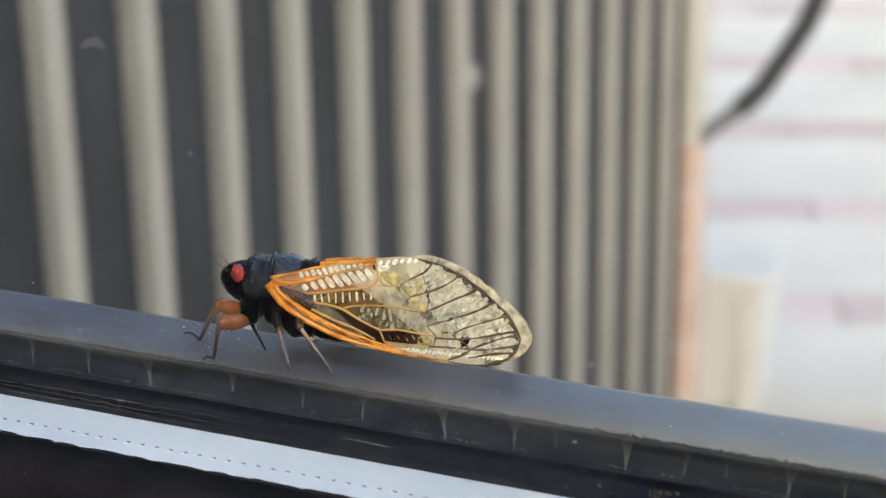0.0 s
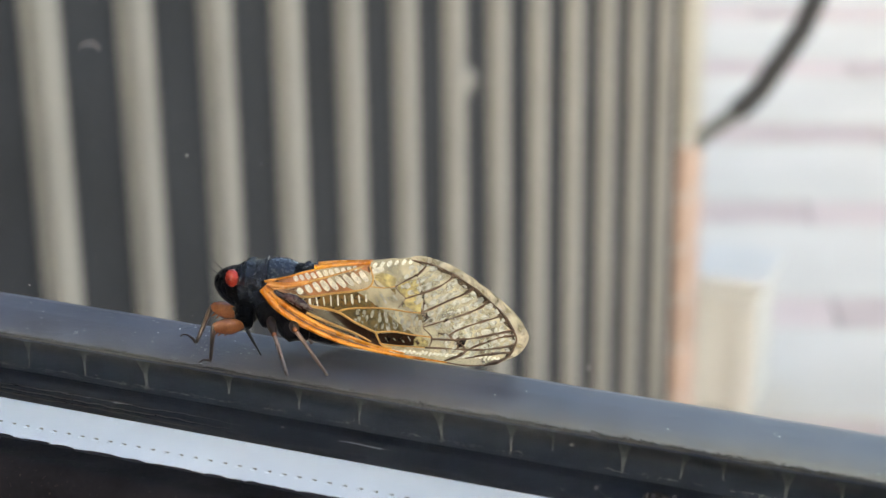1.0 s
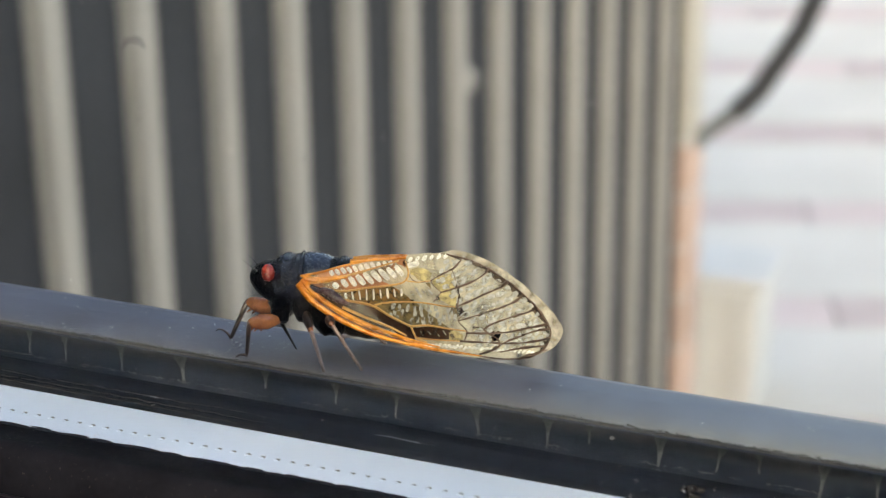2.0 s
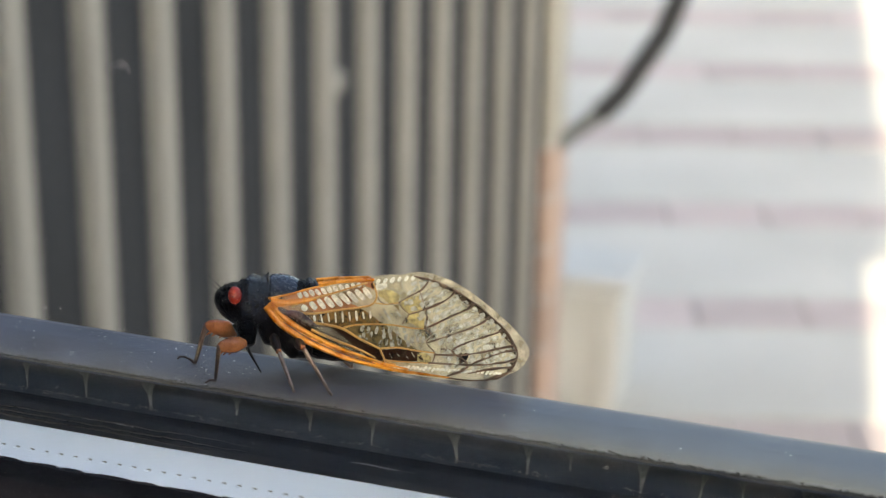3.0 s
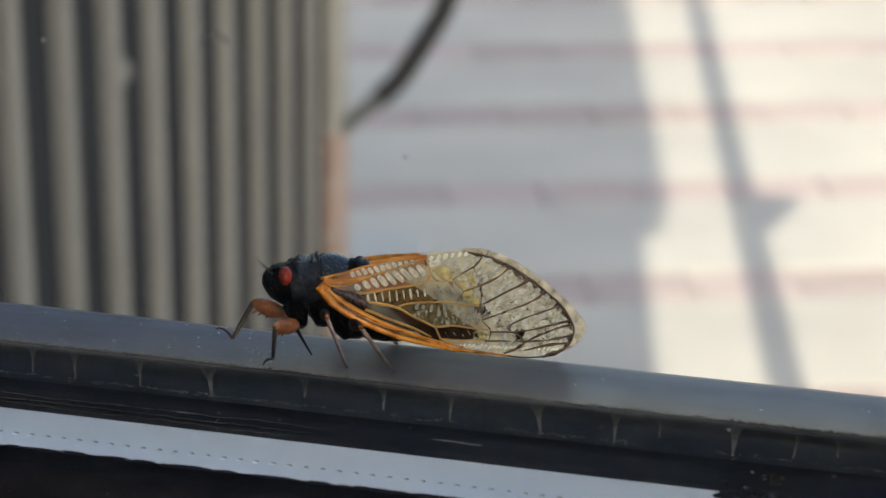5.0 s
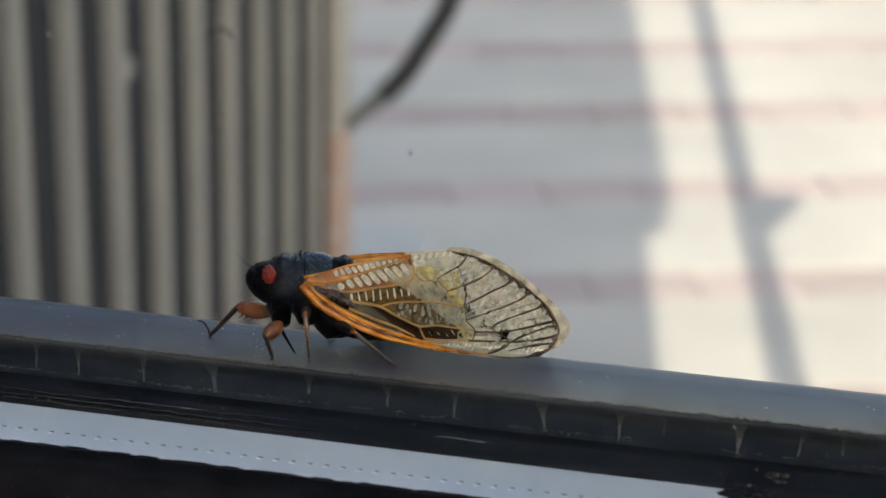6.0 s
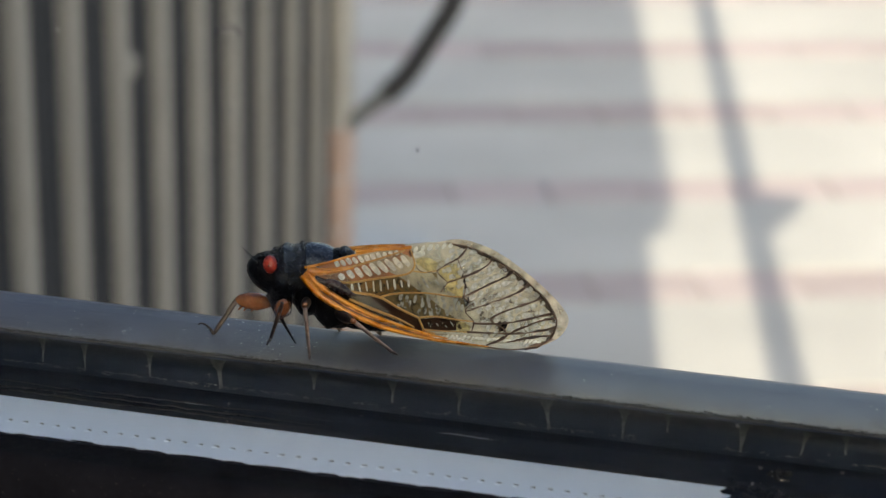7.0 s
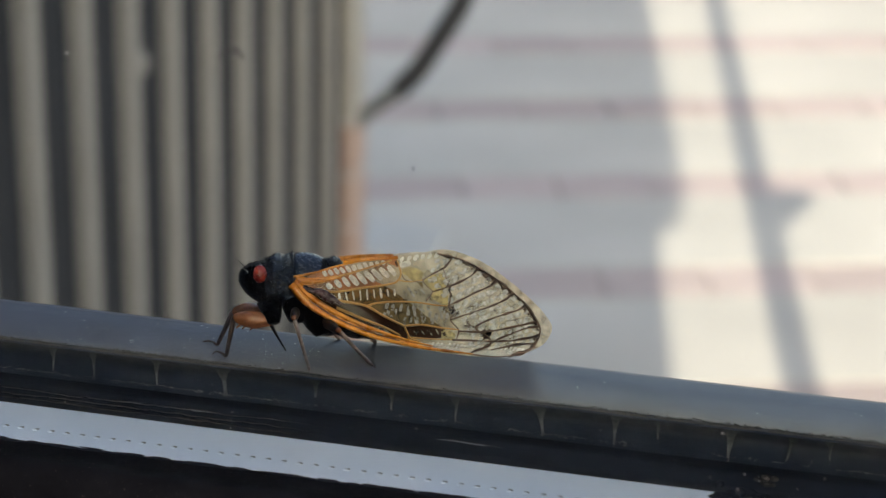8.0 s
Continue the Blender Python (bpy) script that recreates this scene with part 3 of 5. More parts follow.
def pane_fleck(x, z, wide, high, material):
    """One fleck of dirt stuck to the inner pane."""
    bm = bmesh.new()
    ball(bm, (0, 0, 0), (wide, 0.05, high), 10)
    for v in bm.verts:
        v.co += Vector((noise.noise(v.co * 4000 + Vector((x, z, 0))), 0, noise.noise(v.co * 4000 + Vector((z, x, 5))))) * 0.35 * wide * MM
    ob = part("pane_fleck", bm, material, WINDOW, "pale fleck stuck to the glass")
    ob.location = (x * MM, -17.46 * MM, z * MM)
    return ob


for x, z, wide, high in ((5.7, 35.4, 0.22, 0.42), (-13.1, 37.5, 0.22, 0.34), (-12.8, 39.1, 0.10, 0.14), (-13.1, 35.7, 0.13, 0.15), (-14.4, 34.3, 0.10, 0.18),
                         (-24.4, 24.2, 0.16, 0.10), (-25.2, 26.3, 0.12, 0.12), (-23.8, 24.6, 0.08, 0.10), (-13.6, 39.9, 0.07, 0.07)):
    pane_fleck(x, z, 0.7 * wide, 0.7 * high, M_FLECK)
bm = bmesh.new()
sweep(bm, [Vector((x, -17.47, z)) * MM for x, z in spline([(-14.5, 44.9), (-14.0, 45.6), (-13.0, 46.0), (-12.2, 45.7), (-11.8, 45.1)], 18)], [MM * 0.42 * math.sin(0.25 + 2.6 * k / 17) for k in range(18)], 8)
part("pane_smear", bm, M_SMEAR, WINDOW, "faint curved smear on the glass", smooth=True)


def crumb_thread():
    """Broken pale threads of residue that wander along the gasket's foot."""
    rnd = random.Random(31)
    bm = bmesh.new()
    x = -62.0
    while x < 62:
        run = rnd.uniform(0.6, 3.2)
        k = max(4, int(run / 0.14))
        pts = []
        for i in range(k):
            q = x + run * i / (k - 1)
            w = noise.noise((q * 0.35, 2.0, 5.0)) * 0.35 + noise.noise((q * 2.3, 7.0, 1.0)) * 0.34
            pts.append(Vector((q, -0.62 - 0.1 * abs(w), -1.22 + w)) * MM)
        sweep(bm, pts, [MM * (0.045 * rnd.random() ** 2.2 + 0.003) for _ in pts], 5)
        x += run + rnd.expovariate(1.3) * (0.35 if x < -8 else 2.2)
    return tagged(part("residue_thread", bm, M_CRUMB_GLINT, WINDOW, "broken pale threads of residue"), kind="stuff")


crumb_thread()


def scratch(x0, y, z, length, r):
    bm = bmesh.new()
    sweep(bm, [Vector((x0 + length * f, y + 0.1 * math.sin(5 * f), z + 0.05 * math.sin(9 * f))) * MM for f in np.linspace(0, 1, 9)],
          [r * MM * (0.3 + math.sin(math.pi * f)) for f in np.linspace(0, 1, 9)], 5)
    return part("scratch", bm, M_SCRATCH, WINDOW, "fine pale scratch")


scratch(6.0, -2.9, -2.45, 7.5, 0.07)
scratch(-34.0, -3.2, -2.5, 14.0, 0.06)
scratch(-46.0, -4.1, -2.70, 22.0, 0.06)

# ---- outside: paving ----
TURN = radians(18.5)


def paving():
    tagged(part("ground", boxes(((-60, 0.006, GROUND - 0.3), (60, 120, GROUND - 0.012)), ((-60, -60, GROUND - 0.3), (60, 0.006, GROUND - 0.012))), M_SOIL),
           "flat grey ground reaching the horizon", "ground", kind="structure")
    yard = thing("pavement", "pale concrete slabs between bands of pink pavers", "paving", kind="structure")
    m = Matrix.Rotation(TURN, 4, "Z")
    slab = part("slab", boxes(((-1.798, -0.180, -0.03), (1.798, 0.180, 0)), bevel=0.003), M_SLAB, yard)
    paver = part("paver", boxes(((-0.098, -0.066, -0.03), (0.098, 0.066, 0)), bevel=0.003), M_PAVER, yard)
    rnd = random.Random(2)
    first = [True, True]
    for r in range(-4, 9):
        for c in range(-1, 2):
            y, x = 3.22 + 0.5 * r + 0.25, 0.75 + 3.6 * c + (0.15 if r % 2 else 0)
            p = m @ Vector((x, y, GROUND + rnd.uniform(-0.002, 0.002)))
            if p.y < 0.5 or not -4.2 < p.x < 5.0:
                continue
            ob = slab if first[0] else new("slab", slab.data)
            first[0] = False
            ob.parent = yard
            ob.matrix_basis = Matrix.Translation(p) @ m
        for c in range(-8, 13):
            p = m @ Vector((0.2 * c, 3.22 + 0.5 * r, GROUND + rnd.uniform(-0.002, 0.002)))
            if p.y < 0.5 or not -1.6 < p.x < 1.8:
                continue
            ob = paver if first[1] else new("paver", paver.data)
            first[1] = False
            ob.parent = yard
            ob.matrix_basis = Matrix.Translation(p) @ m @ Matrix.Rotation(rnd.uniform(-0.01, 0.01), 4, "Z")


# ---- outside: ribbed screen wall ----


def ribbed_wall():
    stand = pose(-0.709, 1.034, 0, 0, 0, -1.43)
    wall = thing("screen_wall", "beige upright ribs on a charcoal sheet screen wall", "screen wall")
    wall.matrix_basis = stand
    lo, hi = GROUND - 0.012, 0.55
    part("sheet", boxes(((-0.070, -0.97, lo), (-0.0195, 1.592, hi))), M_PANEL, wall, "charcoal metal sheet")
    bm = bmesh.new()
    prof = [(-0.0195, -0.0185), (-0.0085, -0.0145), (-0.0065, -0.0130), (-0.006, -0.0110), (-0.006, 0.0108), (-0.0065, 0.0138), (-0.0085, 0.0155), (-0.0195, 0.0185)]
    a = [bm.verts.new((x, y, lo)) for x, y in prof]
    b = [bm.verts.new((x, y, hi)) for x, y in prof]
    for j in range(len(prof)):
        k = (j + 1) % len(prof)
        bm.faces.new((a[j], a[k], b[k], b[j]))
    bm.faces.new(a[::-1])
    bm.faces.new(b)
    bmesh.ops.recalc_face_normals(bm, faces=bm.faces)
    rib = part("rib", bm, M_RIB, wall, "beige painted rib")
    for k in range(-7, 13):
        ob = rib if k == -7 else new("rib", rib.data)
        ob.parent = wall
        ob.location = (0, 0.0015 + 0.1250 * k, 0)
    part("capping", boxes(((-0.08, -0.97, 0.552), (0.015, 1.592, 0.58)), bevel=0.004), M_RIB, wall)
    bm = bmesh.new()
    ball(bm, (0, 0, 0), (9, 15, 15), 12)
    bolt = part("bolt_cap", bm, M_RIB, wall, "dull grey bolt cap")
    bolt.location = (-0.018, 0.795, -0.575)
    post = thing("end_post", "cream post with a peach brick foot at the screen's end", "post")
    post.matrix_basis = stand
    part("shaft", boxes(((-0.08, 1.596, -0.907), (-0.004, 1.672, 0.6)), bevel=0.006), M_POST, post, "cream painted shaft")
    for i in range(6):
        z = GROUND - 0.01 + i * 0.0838
        part("brick", boxes(((-0.085, 1.595, z), (-0.002, 1.676, z + 0.077)), bevel=0.005), M_BRICK, post)
    part("mortar", boxes(((-0.078, 1.600, lo), (-0.006, 1.669, -0.909))), M_BLOCK, post)


def yard_things():
    block = thing("utility_box", "low pale concrete box beside the brick-footed post", "utility box")
    x0, x1, y0, y1 = -0.69, -0.585, 2.76, 2.88
    top = -1.185
    part("body", boxes(((x0, y0, GROUND), (x1, y1, top)), bevel=0.006), M_BLOCK, block)
    part("lid", boxes(((x0 - 0.012, y0 - 0.014, top + 0.001), (x1 + 0.012, y1 + 0.012, top + 0.02)), bevel=0.006), M_BLOCK, block, "pale overhanging lid")
    part("door", boxes(((x0 + 0.012, y0 - 0.004, GROUND + 0.02), (x1 - 0.034, y0 - 0.0005, top - 0.022)), bevel=0.001), M_BLOCK, block, "plain flat door")
    for lo, hi in ((x0, x0 + 0.012), (x1 - 0.034, x1)):
        part("door_frame", boxes(((lo, y0 - 0.014, GROUND), (hi, y0 - 0.0005, top - 0.001)), bevel=0.002), M_BLOCK, block)
    part("door_head", boxes(((x0 + 0.012, y0 - 0.014, top - 0.022), (x1 - 0.034, y0 - 0.0005, top - 0.001)), bevel=0.002), M_BLOCK, block)
    hose = thing("black_hose", "black foam-sleeved hose hanging off the screen's end", "hose")
    keys = [(-0.680, 2.675, -0.926), (-0.660, 2.70, -0.906), (-0.627, 2.72, -0.881), (-0.597, 2.743, -0.849), (-0.576, 2.763, -0.813),
            (-0.555, 2.782, -0.776), (-0.541, 2.798, -0.744), (-0.517, 2.83, -0.64), (-0.50, 2.83, -0.40), (-0.53, 2.78, 0.1), (-0.60, 2.74, 0.45), (-0.68, 2.65, 0.612)]
    pts = [Vector(p) for p in spline(keys, 110)]
    bm = bmesh.new()
    sweep(bm, pts[:26], [0.0125] * 26, 12)
    part("bare_end", bm, M_HOSE_END, hose, "thinner grey-green bare end", smooth=True)
    bm = bmesh.new()
    sweep(bm, [pts[2], pts[2] + Vector((-0.008, 0.0, 0.022)), pts[2] + Vector((-0.016, 0.0, 0.036))], [0.009, 0.008, 0.006], 10)
    part("side_stub", bm, M_HOSE_END, hose, "short side stub", smooth=True)
    pts = pts[20:]
    bm = bmesh.new()
    sweep(bm, pts, [0.0165 + 0.0006 * math.sin(i * 1.7) for i in range(len(pts))], 12)
    part("sleeve", bm, M_HOSE, hose, smooth=True)
    bm = bmesh.new()
    sweep(bm, [Vector((-0.69, 2.665, -0.936)), Vector((-0.68, 2.672, -0.924)), Vector((-0.655, 2.70, -0.893))], [0.004, 0.005, 0.004], 8)
    part("clip", bm, M_METAL, hose, "grey hose clip")
    pole = thing("utility_pole", "slim grey steel pole with a small bracket", "pole")
    px_, py_ = 0.695, -1.5
    bm = bmesh.new()
    sweep(bm, [Vector((px_, py_, GROUND - 0.012)), Vector((px_, py_, 2)), Vector((px_, py_, 4.6))], [0.034, 0.032, 0.028], 16)
    part("shaft", bm, M_METAL, pole, smooth=True)
    bm = bmesh.new()
    h = GROUND + 3.78
    vs = [bm.verts.new((px_ + 0.02, py_ + d, z)) for d in (-0.03, 0.03) for z in (h - 0.16, h)] + [bm.verts.new((px_ + 0.115, py_ + d, h)) for d in (-0.03, 0.03)]
    bm.faces.new((vs[0], vs[1], vs[4]))
    bm.faces.new((vs[2], vs[5], vs[3]))
    bm.faces.new((vs[0], vs[4], vs[5], vs[2]))
    bm.faces.new((vs[1], vs[3], vs[5], vs[4]))
    bm.faces.new((vs[0], vs[2], vs[3], vs[1]))
    part("bracket", bm, M_METAL, pole)


ribbed_wall()
yard_things()

# ---- the cicada: x to the tail, z up, in millimetres from under its eyes ----
cicada = thing("cicada", "black cicada with red eyes and orange-veined clear wings", "insect")


ROLL = 16.0
ROLL_C, ROLL_S = math.cos(radians(ROLL)), math.sin(radians(ROLL))


def wing_point(u, w, side, lift=0.0):
    """A place on a folded wing: u along the body, w up across the wing; side -1 or 1."""
    bulge = 0.9 * math.sin(max(0.0, min(1.0, (u - 3) / 32)) * math.pi) * (0.35 - ((w + 4) / 9) ** 2)
    out = 2.2 - 1.6 * max(0.0, min(1.0, (u - 12) / 14)) + bulge + lift
    y, z = 1.706 + 0.447 * w - 0.927 * out, 10.24 + 0.894 * w + 0.375 * out - (0.35 if side > 0 else 0.0)
    return Vector((u, (y * ROLL_C - z * ROLL_S) * -side, y * ROLL_S + z * ROLL_C)) * MM


UPPER = [(4.1, -0.4), (6.7, 0.1), (8.6, 0.6), (10.2, 1.15), (12.2, 1.6), (16.3, 1.95), (18.7, 2.25), (20.2, 2.25), (22.3, 2.65), (24.6, 2.1), (26.9, 1.05), (29.4, -0.7), (32.1, -3.0), (34.2, -5.2), (35.15, -7.0)]
LOWER = [(3.8, -1.5), (5.5, -3.6), (8.1, -5.4), (10.8, -6.7), (13.5, -7.8), (18.9, -9.15), (23.5, -10.0), (26.7, -10.35), (29.4, -10.4), (32.3, -9.85), (34.2, -8.8), (35.15, -7.0)]


def wing_tube(bm, keys, r0, r1, side, n=22, lift=0.05, flat=1.0, sides=6):
    pts = [wing_point(u, w, side, lift) for u, w in spline(keys, n)]
    sweep(bm, pts, [(r0 + (r1 - r0) * i / (n - 1)) * MM for i in range(n)], sides, flat)


def wing_blob(bm, u, w, along, across, tilt, side, lift=0.07, square=0.6):
    """A thin raised pad on the wing skin."""
    c, s = math.cos(tilt), math.sin(tilt)
    rim = []
    mid = bm.verts.new(wing_point(u, w, side, lift + 0.05))
    for j in range(10):
        q = 2 * math.pi * j / 10
        k = max(abs(math.cos(q)), abs(math.sin(q))) ** square
        a, b = along * math.cos(q) / k, across * math.sin(q) / k
        rim.append(bm.verts.new(wing_point(u + a * c - b * s, w + a * s + b * c, side, lift)))
    for j in range(10):
        bm.faces.new((mid, rim[j], rim[(j + 1) % 10]))


def wing_strip(bm, low, up, side, lift, n=26, m=4):
    """A cell of the wing between two curves."""
    a, b = spline(low, n), spline(up, n)
    rows = [[bm.verts.new(wing_point(*(p + (q - p) * j / m), side, lift)) for j in range(m + 1)] for p, q in zip(a, b)]
    for r, t in zip(rows, rows[1:]):
        for j in range(m):
            bm.faces.new((r[j], t[j], t[j + 1], r[j + 1]))


# the long veins of the outer wing, from the tip of the closed cells to the margin vein
LONG_VEINS = (
    [(19.4, -1.0), (20.6, -0.3), (22.0, 0.4), (22.9, 1.3), (23.1, 1.75)],
    [(20.6, -2.4), (22.3, -1.9), (24.4, -1.1), (25.7, -0.3), (26.3, 0.4)],
    [(22.5, -4.1), (23.7, -3.6), (26.1, -2.5), (27.6, -1.9), (28.6, -1.1)],
    [(22.7, -5.8), (25.0, -5.1), (27.8, -4.2), (29.6, -3.4), (30.4, -2.6)],
    [(25.7, -6.8), (26.9, -6.1), (29.2, -5.3), (30.9, -4.8), (32.1, -4.3)],
    [(23.6, -7.2), (26.4, -7.3), (28.8, -7.1), (30.9, -6.7), (33.3, -6.2)],
    [(27.2, -9.1), (28.4, -8.3), (30.2, -7.6), (31.9, -7.0), (33.6, -6.8)],
    [(22.9, -8.2), (26.4, -8.4), (28.4, -8.5), (30.5, -8.4), (32.6, -8.1), (33.6, -7.8)],
    [(27.7, -9.5), (30.5, -9.0), (33.0, -8.8)],
)
MARGIN_VEIN = [(21.3, 2.15), (23.1, 1.75), (24.6, 1.3), (26.3, 0.4), (28.6, -1.1), (30.4, -2.6), (32.1, -4.3), (33.3, -6.2), (33.7, -7.3), (33.2, -8.6), (32.3, -9.6), (29.8, -10.4)]
CELL_FLOOR = [(12.7, -4.15), (14.7, -5.3), (17.1, -6.3), (19.1, -6.2), (21.5, -6.6), (23.4, -6.9)]
CELL_ROOF = [(12.7, -3.9), (14.0, -3.6), (16.1, -3.5), (18.5, -3.6), (20.9, -4.0), (22.4, -4.1)]


def beaded(bm, keys, r, side, seed, n=40):
    """A vein that swells and thins along its way."""
    pts = spline(keys, n)
    rad = [r * (0.60 + 1.15 * max(0.0, noise.noise((float(p[0]) * 0.85, float(p[1]) * 0.5, seed * 3.3)) + 0.35)) * (0.7 + 0.55 * k / n) for k, p in enumerate(pts)]
    sweep(bm, [wing_point(u, w, side, 0.05) for u, w in pts], [q * MM for q in rad], 6)


def wing_cells(wing, side):
    """The tinted cells of the inner half."""
    bm = bmesh.new()
    wing_strip(bm, [(5.6, -1.5), (7.5, -2.1), (9.4, -2.15), (12.0, -1.8), (14.8, -1.5), (16.5, -0.9)], [(5.6, -0.3), (7.7, 0.35), (9.4, 0.85), (12.2, 1.3), (14.8, 1.55), (16.4, 1.6)], side, 0.02)
    part("rosy_cells", bm, M_ROSY, wing, "pinkish inner cells")
    bm = bmesh.new()
    wing_strip(bm, [(8.4, -3.0), (10.7, -3.5), (12.7, -3.9), (15.5, -3.55), (17.6, -3.6)], [(8.0, -2.2), (10.0, -2.15), (12.2, -1.9), (14.9, -1.55), (17.2, -1.0)], side, 0.02)
    part("amber_cells", bm, M_AMBERCELL, wing, "amber-tinted cells")
    bm = bmesh.new()
    wing_strip(bm, CELL_FLOOR, CELL_ROOF, side, 0.02)
    wing_strip(bm, [(17.0, -3.5), (18.3, -3.6), (19.6, -3.6)], [(16.9, -1.1), (18.0, -1.2), (19.4, -1.2)], side, 0.02)
    part("olive_cells", bm, M_OLIVECELL, wing, "dull olive middle cells")
    bm = bmesh.new()
    wing_strip(bm, [(6.6, -3.6), (9.5, -5.0), (13.5, -6.9), (17.6, -8.1)], [(6.6, -2.9), (9.4, -3.3), (12.7, -4.1), (17.2, -6.5)], side, 0.02)
    wing_strip(bm, [(17.7, -7.6), (19.5, -7.9), (21.5, -7.95), (22.6, -7.7)], [(17.3, -6.6), (19.1, -6.45), (21.0, -6.7), (22.6, -7.0)], side, 0.02)
    part("brown_cells", bm, M_BROWNCELL, wing, "smoky brown cells")


def wing_markings(wing, side, rnd):
    """Margin, pleats, painted sheen patches and smoky marks, laid on the skin."""
    # pale outer margin, faintly scalloped
    bm = bmesh.new()
    rim = spline([(20.6, 2.3), (22.3, 2.65), (24.6, 2.1), (26.9, 1.05), (29.4, -0.7), (32.1, -3.0), (34.2, -5.2), (35.15, -7.0), (34.2, -8.8), (32.3, -9.85)], 70)
    inn = spline([(20.6, 2.1), (22.2, 1.9), (24.0, 1.4), (26.1, 0.4), (28.4, -1.0), (30.5, -2.6), (32.3, -4.5), (33.7, -7.0), (33.2, -8.7), (32.2, -9.6)], 70)
    a = [bm.verts.new(wing_point(*p, side, 0.05)) for p in rim]
    mid = [bm.verts.new(wing_point(*(0.5 * (p + q)), side, 0.12 + 0.05 * math.sin(1.9 * k))) for k, (p, q) in enumerate(zip(rim, inn))]
    b = [bm.verts.new(wing_point(*p, side, 0.05)) for p in inn]
    for i in range(69):
        bm.faces.new((a[i], a[i + 1], mid[i + 1], mid[i]))
        bm.faces.new((mid[i], mid[i + 1], b[i + 1], b[i]))
    part("margin", bm, M_MARGIN, wing, "pale frosted wing margin", smooth=True)
    # plump white pleats in rows between the veins
    bm = bmesh.new()
    for i in range(11):
        f = i / 10
        wing_blob(bm, 7.7 + 7.0 * f, 0.0 + 1.18 * f + rnd.uniform(-0.04, 0.04), (0.30 + 0.14 * math.sin(math.pi * (0.2 + 0.8 * f))) * rnd.uniform(0.9, 1.1), rnd.uniform(0.23, 0.29), -0.95 + rnd.uniform(-0.12, 0.12), side)
    for i in range(9):
        f = i / 8
        wing_blob(bm, 8.2 + 7.5 * f ** 0.95, -1.50 + 1.75 * f + rnd.uniform(-0.05, 0.05), (0.34 + 0.55 * math.sin(0.2 + 2.0 * f)) * rnd.uniform(0.92, 1.06), rnd.uniform(0.30, 0.37), -0.86 + rnd.uniform(-0.1, 0.1), side)
    for i in range(9):
        f = i / 8
        wing_blob(bm, 9.4 + 6.6 * f, -2.80 + 0.42 * f, (0.36 + 0.26 * math.sin(2.6 * f + 0.3)) * rnd.uniform(0.9, 1.1), rnd.uniform(0.10, 0.16), 1.68 + rnd.uniform(-0.12, 0.12), side)
    for i in range(6):
        wing_blob(bm, 17.0 + 0.85 * i, 1.55 + 0.09 * i, rnd.uniform(0.30, 0.42), rnd.uniform(0.18, 0.26), 0.95, side)
    wing_blob(bm, 17.3, 0.95, 0.8, 0.34, 0.2, side)
    for i in range(26):
        wing_blob(bm, 19.0 + 0.5 * i, -8.62 - 0.036 * i + rnd.uniform(-0.06, 0.06), rnd.uniform(0.24, 0.38), rnd.uniform(0.12, 0.19), 0.55 + rnd.uniform(-0.35, 0.35), side)
    part("pleats", bm, M_PLEAT, wing, "rows of glossy white pleats", smooth=True)
    # painted glints: pale sheen spots in two rows down every outer cell
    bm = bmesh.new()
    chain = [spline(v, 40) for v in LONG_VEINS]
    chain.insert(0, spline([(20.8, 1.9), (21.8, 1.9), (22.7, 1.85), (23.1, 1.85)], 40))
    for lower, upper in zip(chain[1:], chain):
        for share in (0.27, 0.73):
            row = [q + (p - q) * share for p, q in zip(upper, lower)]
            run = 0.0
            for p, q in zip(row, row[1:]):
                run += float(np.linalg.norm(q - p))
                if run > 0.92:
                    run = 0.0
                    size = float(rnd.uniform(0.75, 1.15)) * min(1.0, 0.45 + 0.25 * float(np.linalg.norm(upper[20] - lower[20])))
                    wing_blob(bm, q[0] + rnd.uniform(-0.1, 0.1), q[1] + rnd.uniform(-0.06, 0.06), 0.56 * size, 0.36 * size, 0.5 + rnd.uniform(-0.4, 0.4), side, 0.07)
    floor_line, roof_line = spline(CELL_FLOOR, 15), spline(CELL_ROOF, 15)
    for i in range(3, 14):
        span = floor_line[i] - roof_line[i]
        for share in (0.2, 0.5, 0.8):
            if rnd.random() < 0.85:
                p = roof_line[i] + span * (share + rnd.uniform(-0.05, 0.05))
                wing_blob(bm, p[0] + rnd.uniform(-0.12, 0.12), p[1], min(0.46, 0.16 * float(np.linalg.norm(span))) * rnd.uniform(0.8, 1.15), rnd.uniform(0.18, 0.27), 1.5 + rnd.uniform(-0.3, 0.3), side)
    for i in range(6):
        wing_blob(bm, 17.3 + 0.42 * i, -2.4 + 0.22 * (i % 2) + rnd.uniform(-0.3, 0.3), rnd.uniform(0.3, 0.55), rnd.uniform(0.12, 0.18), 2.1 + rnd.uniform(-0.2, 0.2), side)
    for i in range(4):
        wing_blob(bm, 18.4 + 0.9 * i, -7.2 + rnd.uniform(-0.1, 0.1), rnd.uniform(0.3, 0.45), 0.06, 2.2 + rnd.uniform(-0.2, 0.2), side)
    part("painted_sheen_patches", bm, M_PAINTED_SHEEN, wing, "pale patches painted as wing sheen", smooth=True)
    bm = bmesh.new()
    wing_strip(bm, [(16.95, -0.75), (17.6, -1.05), (18.4, -1.1), (19.3, -0.95)], [(17.0, 0.35), (17.9, 0.6), (18.8, 0.4), (19.6, -0.1)], side, 0.03, 12)
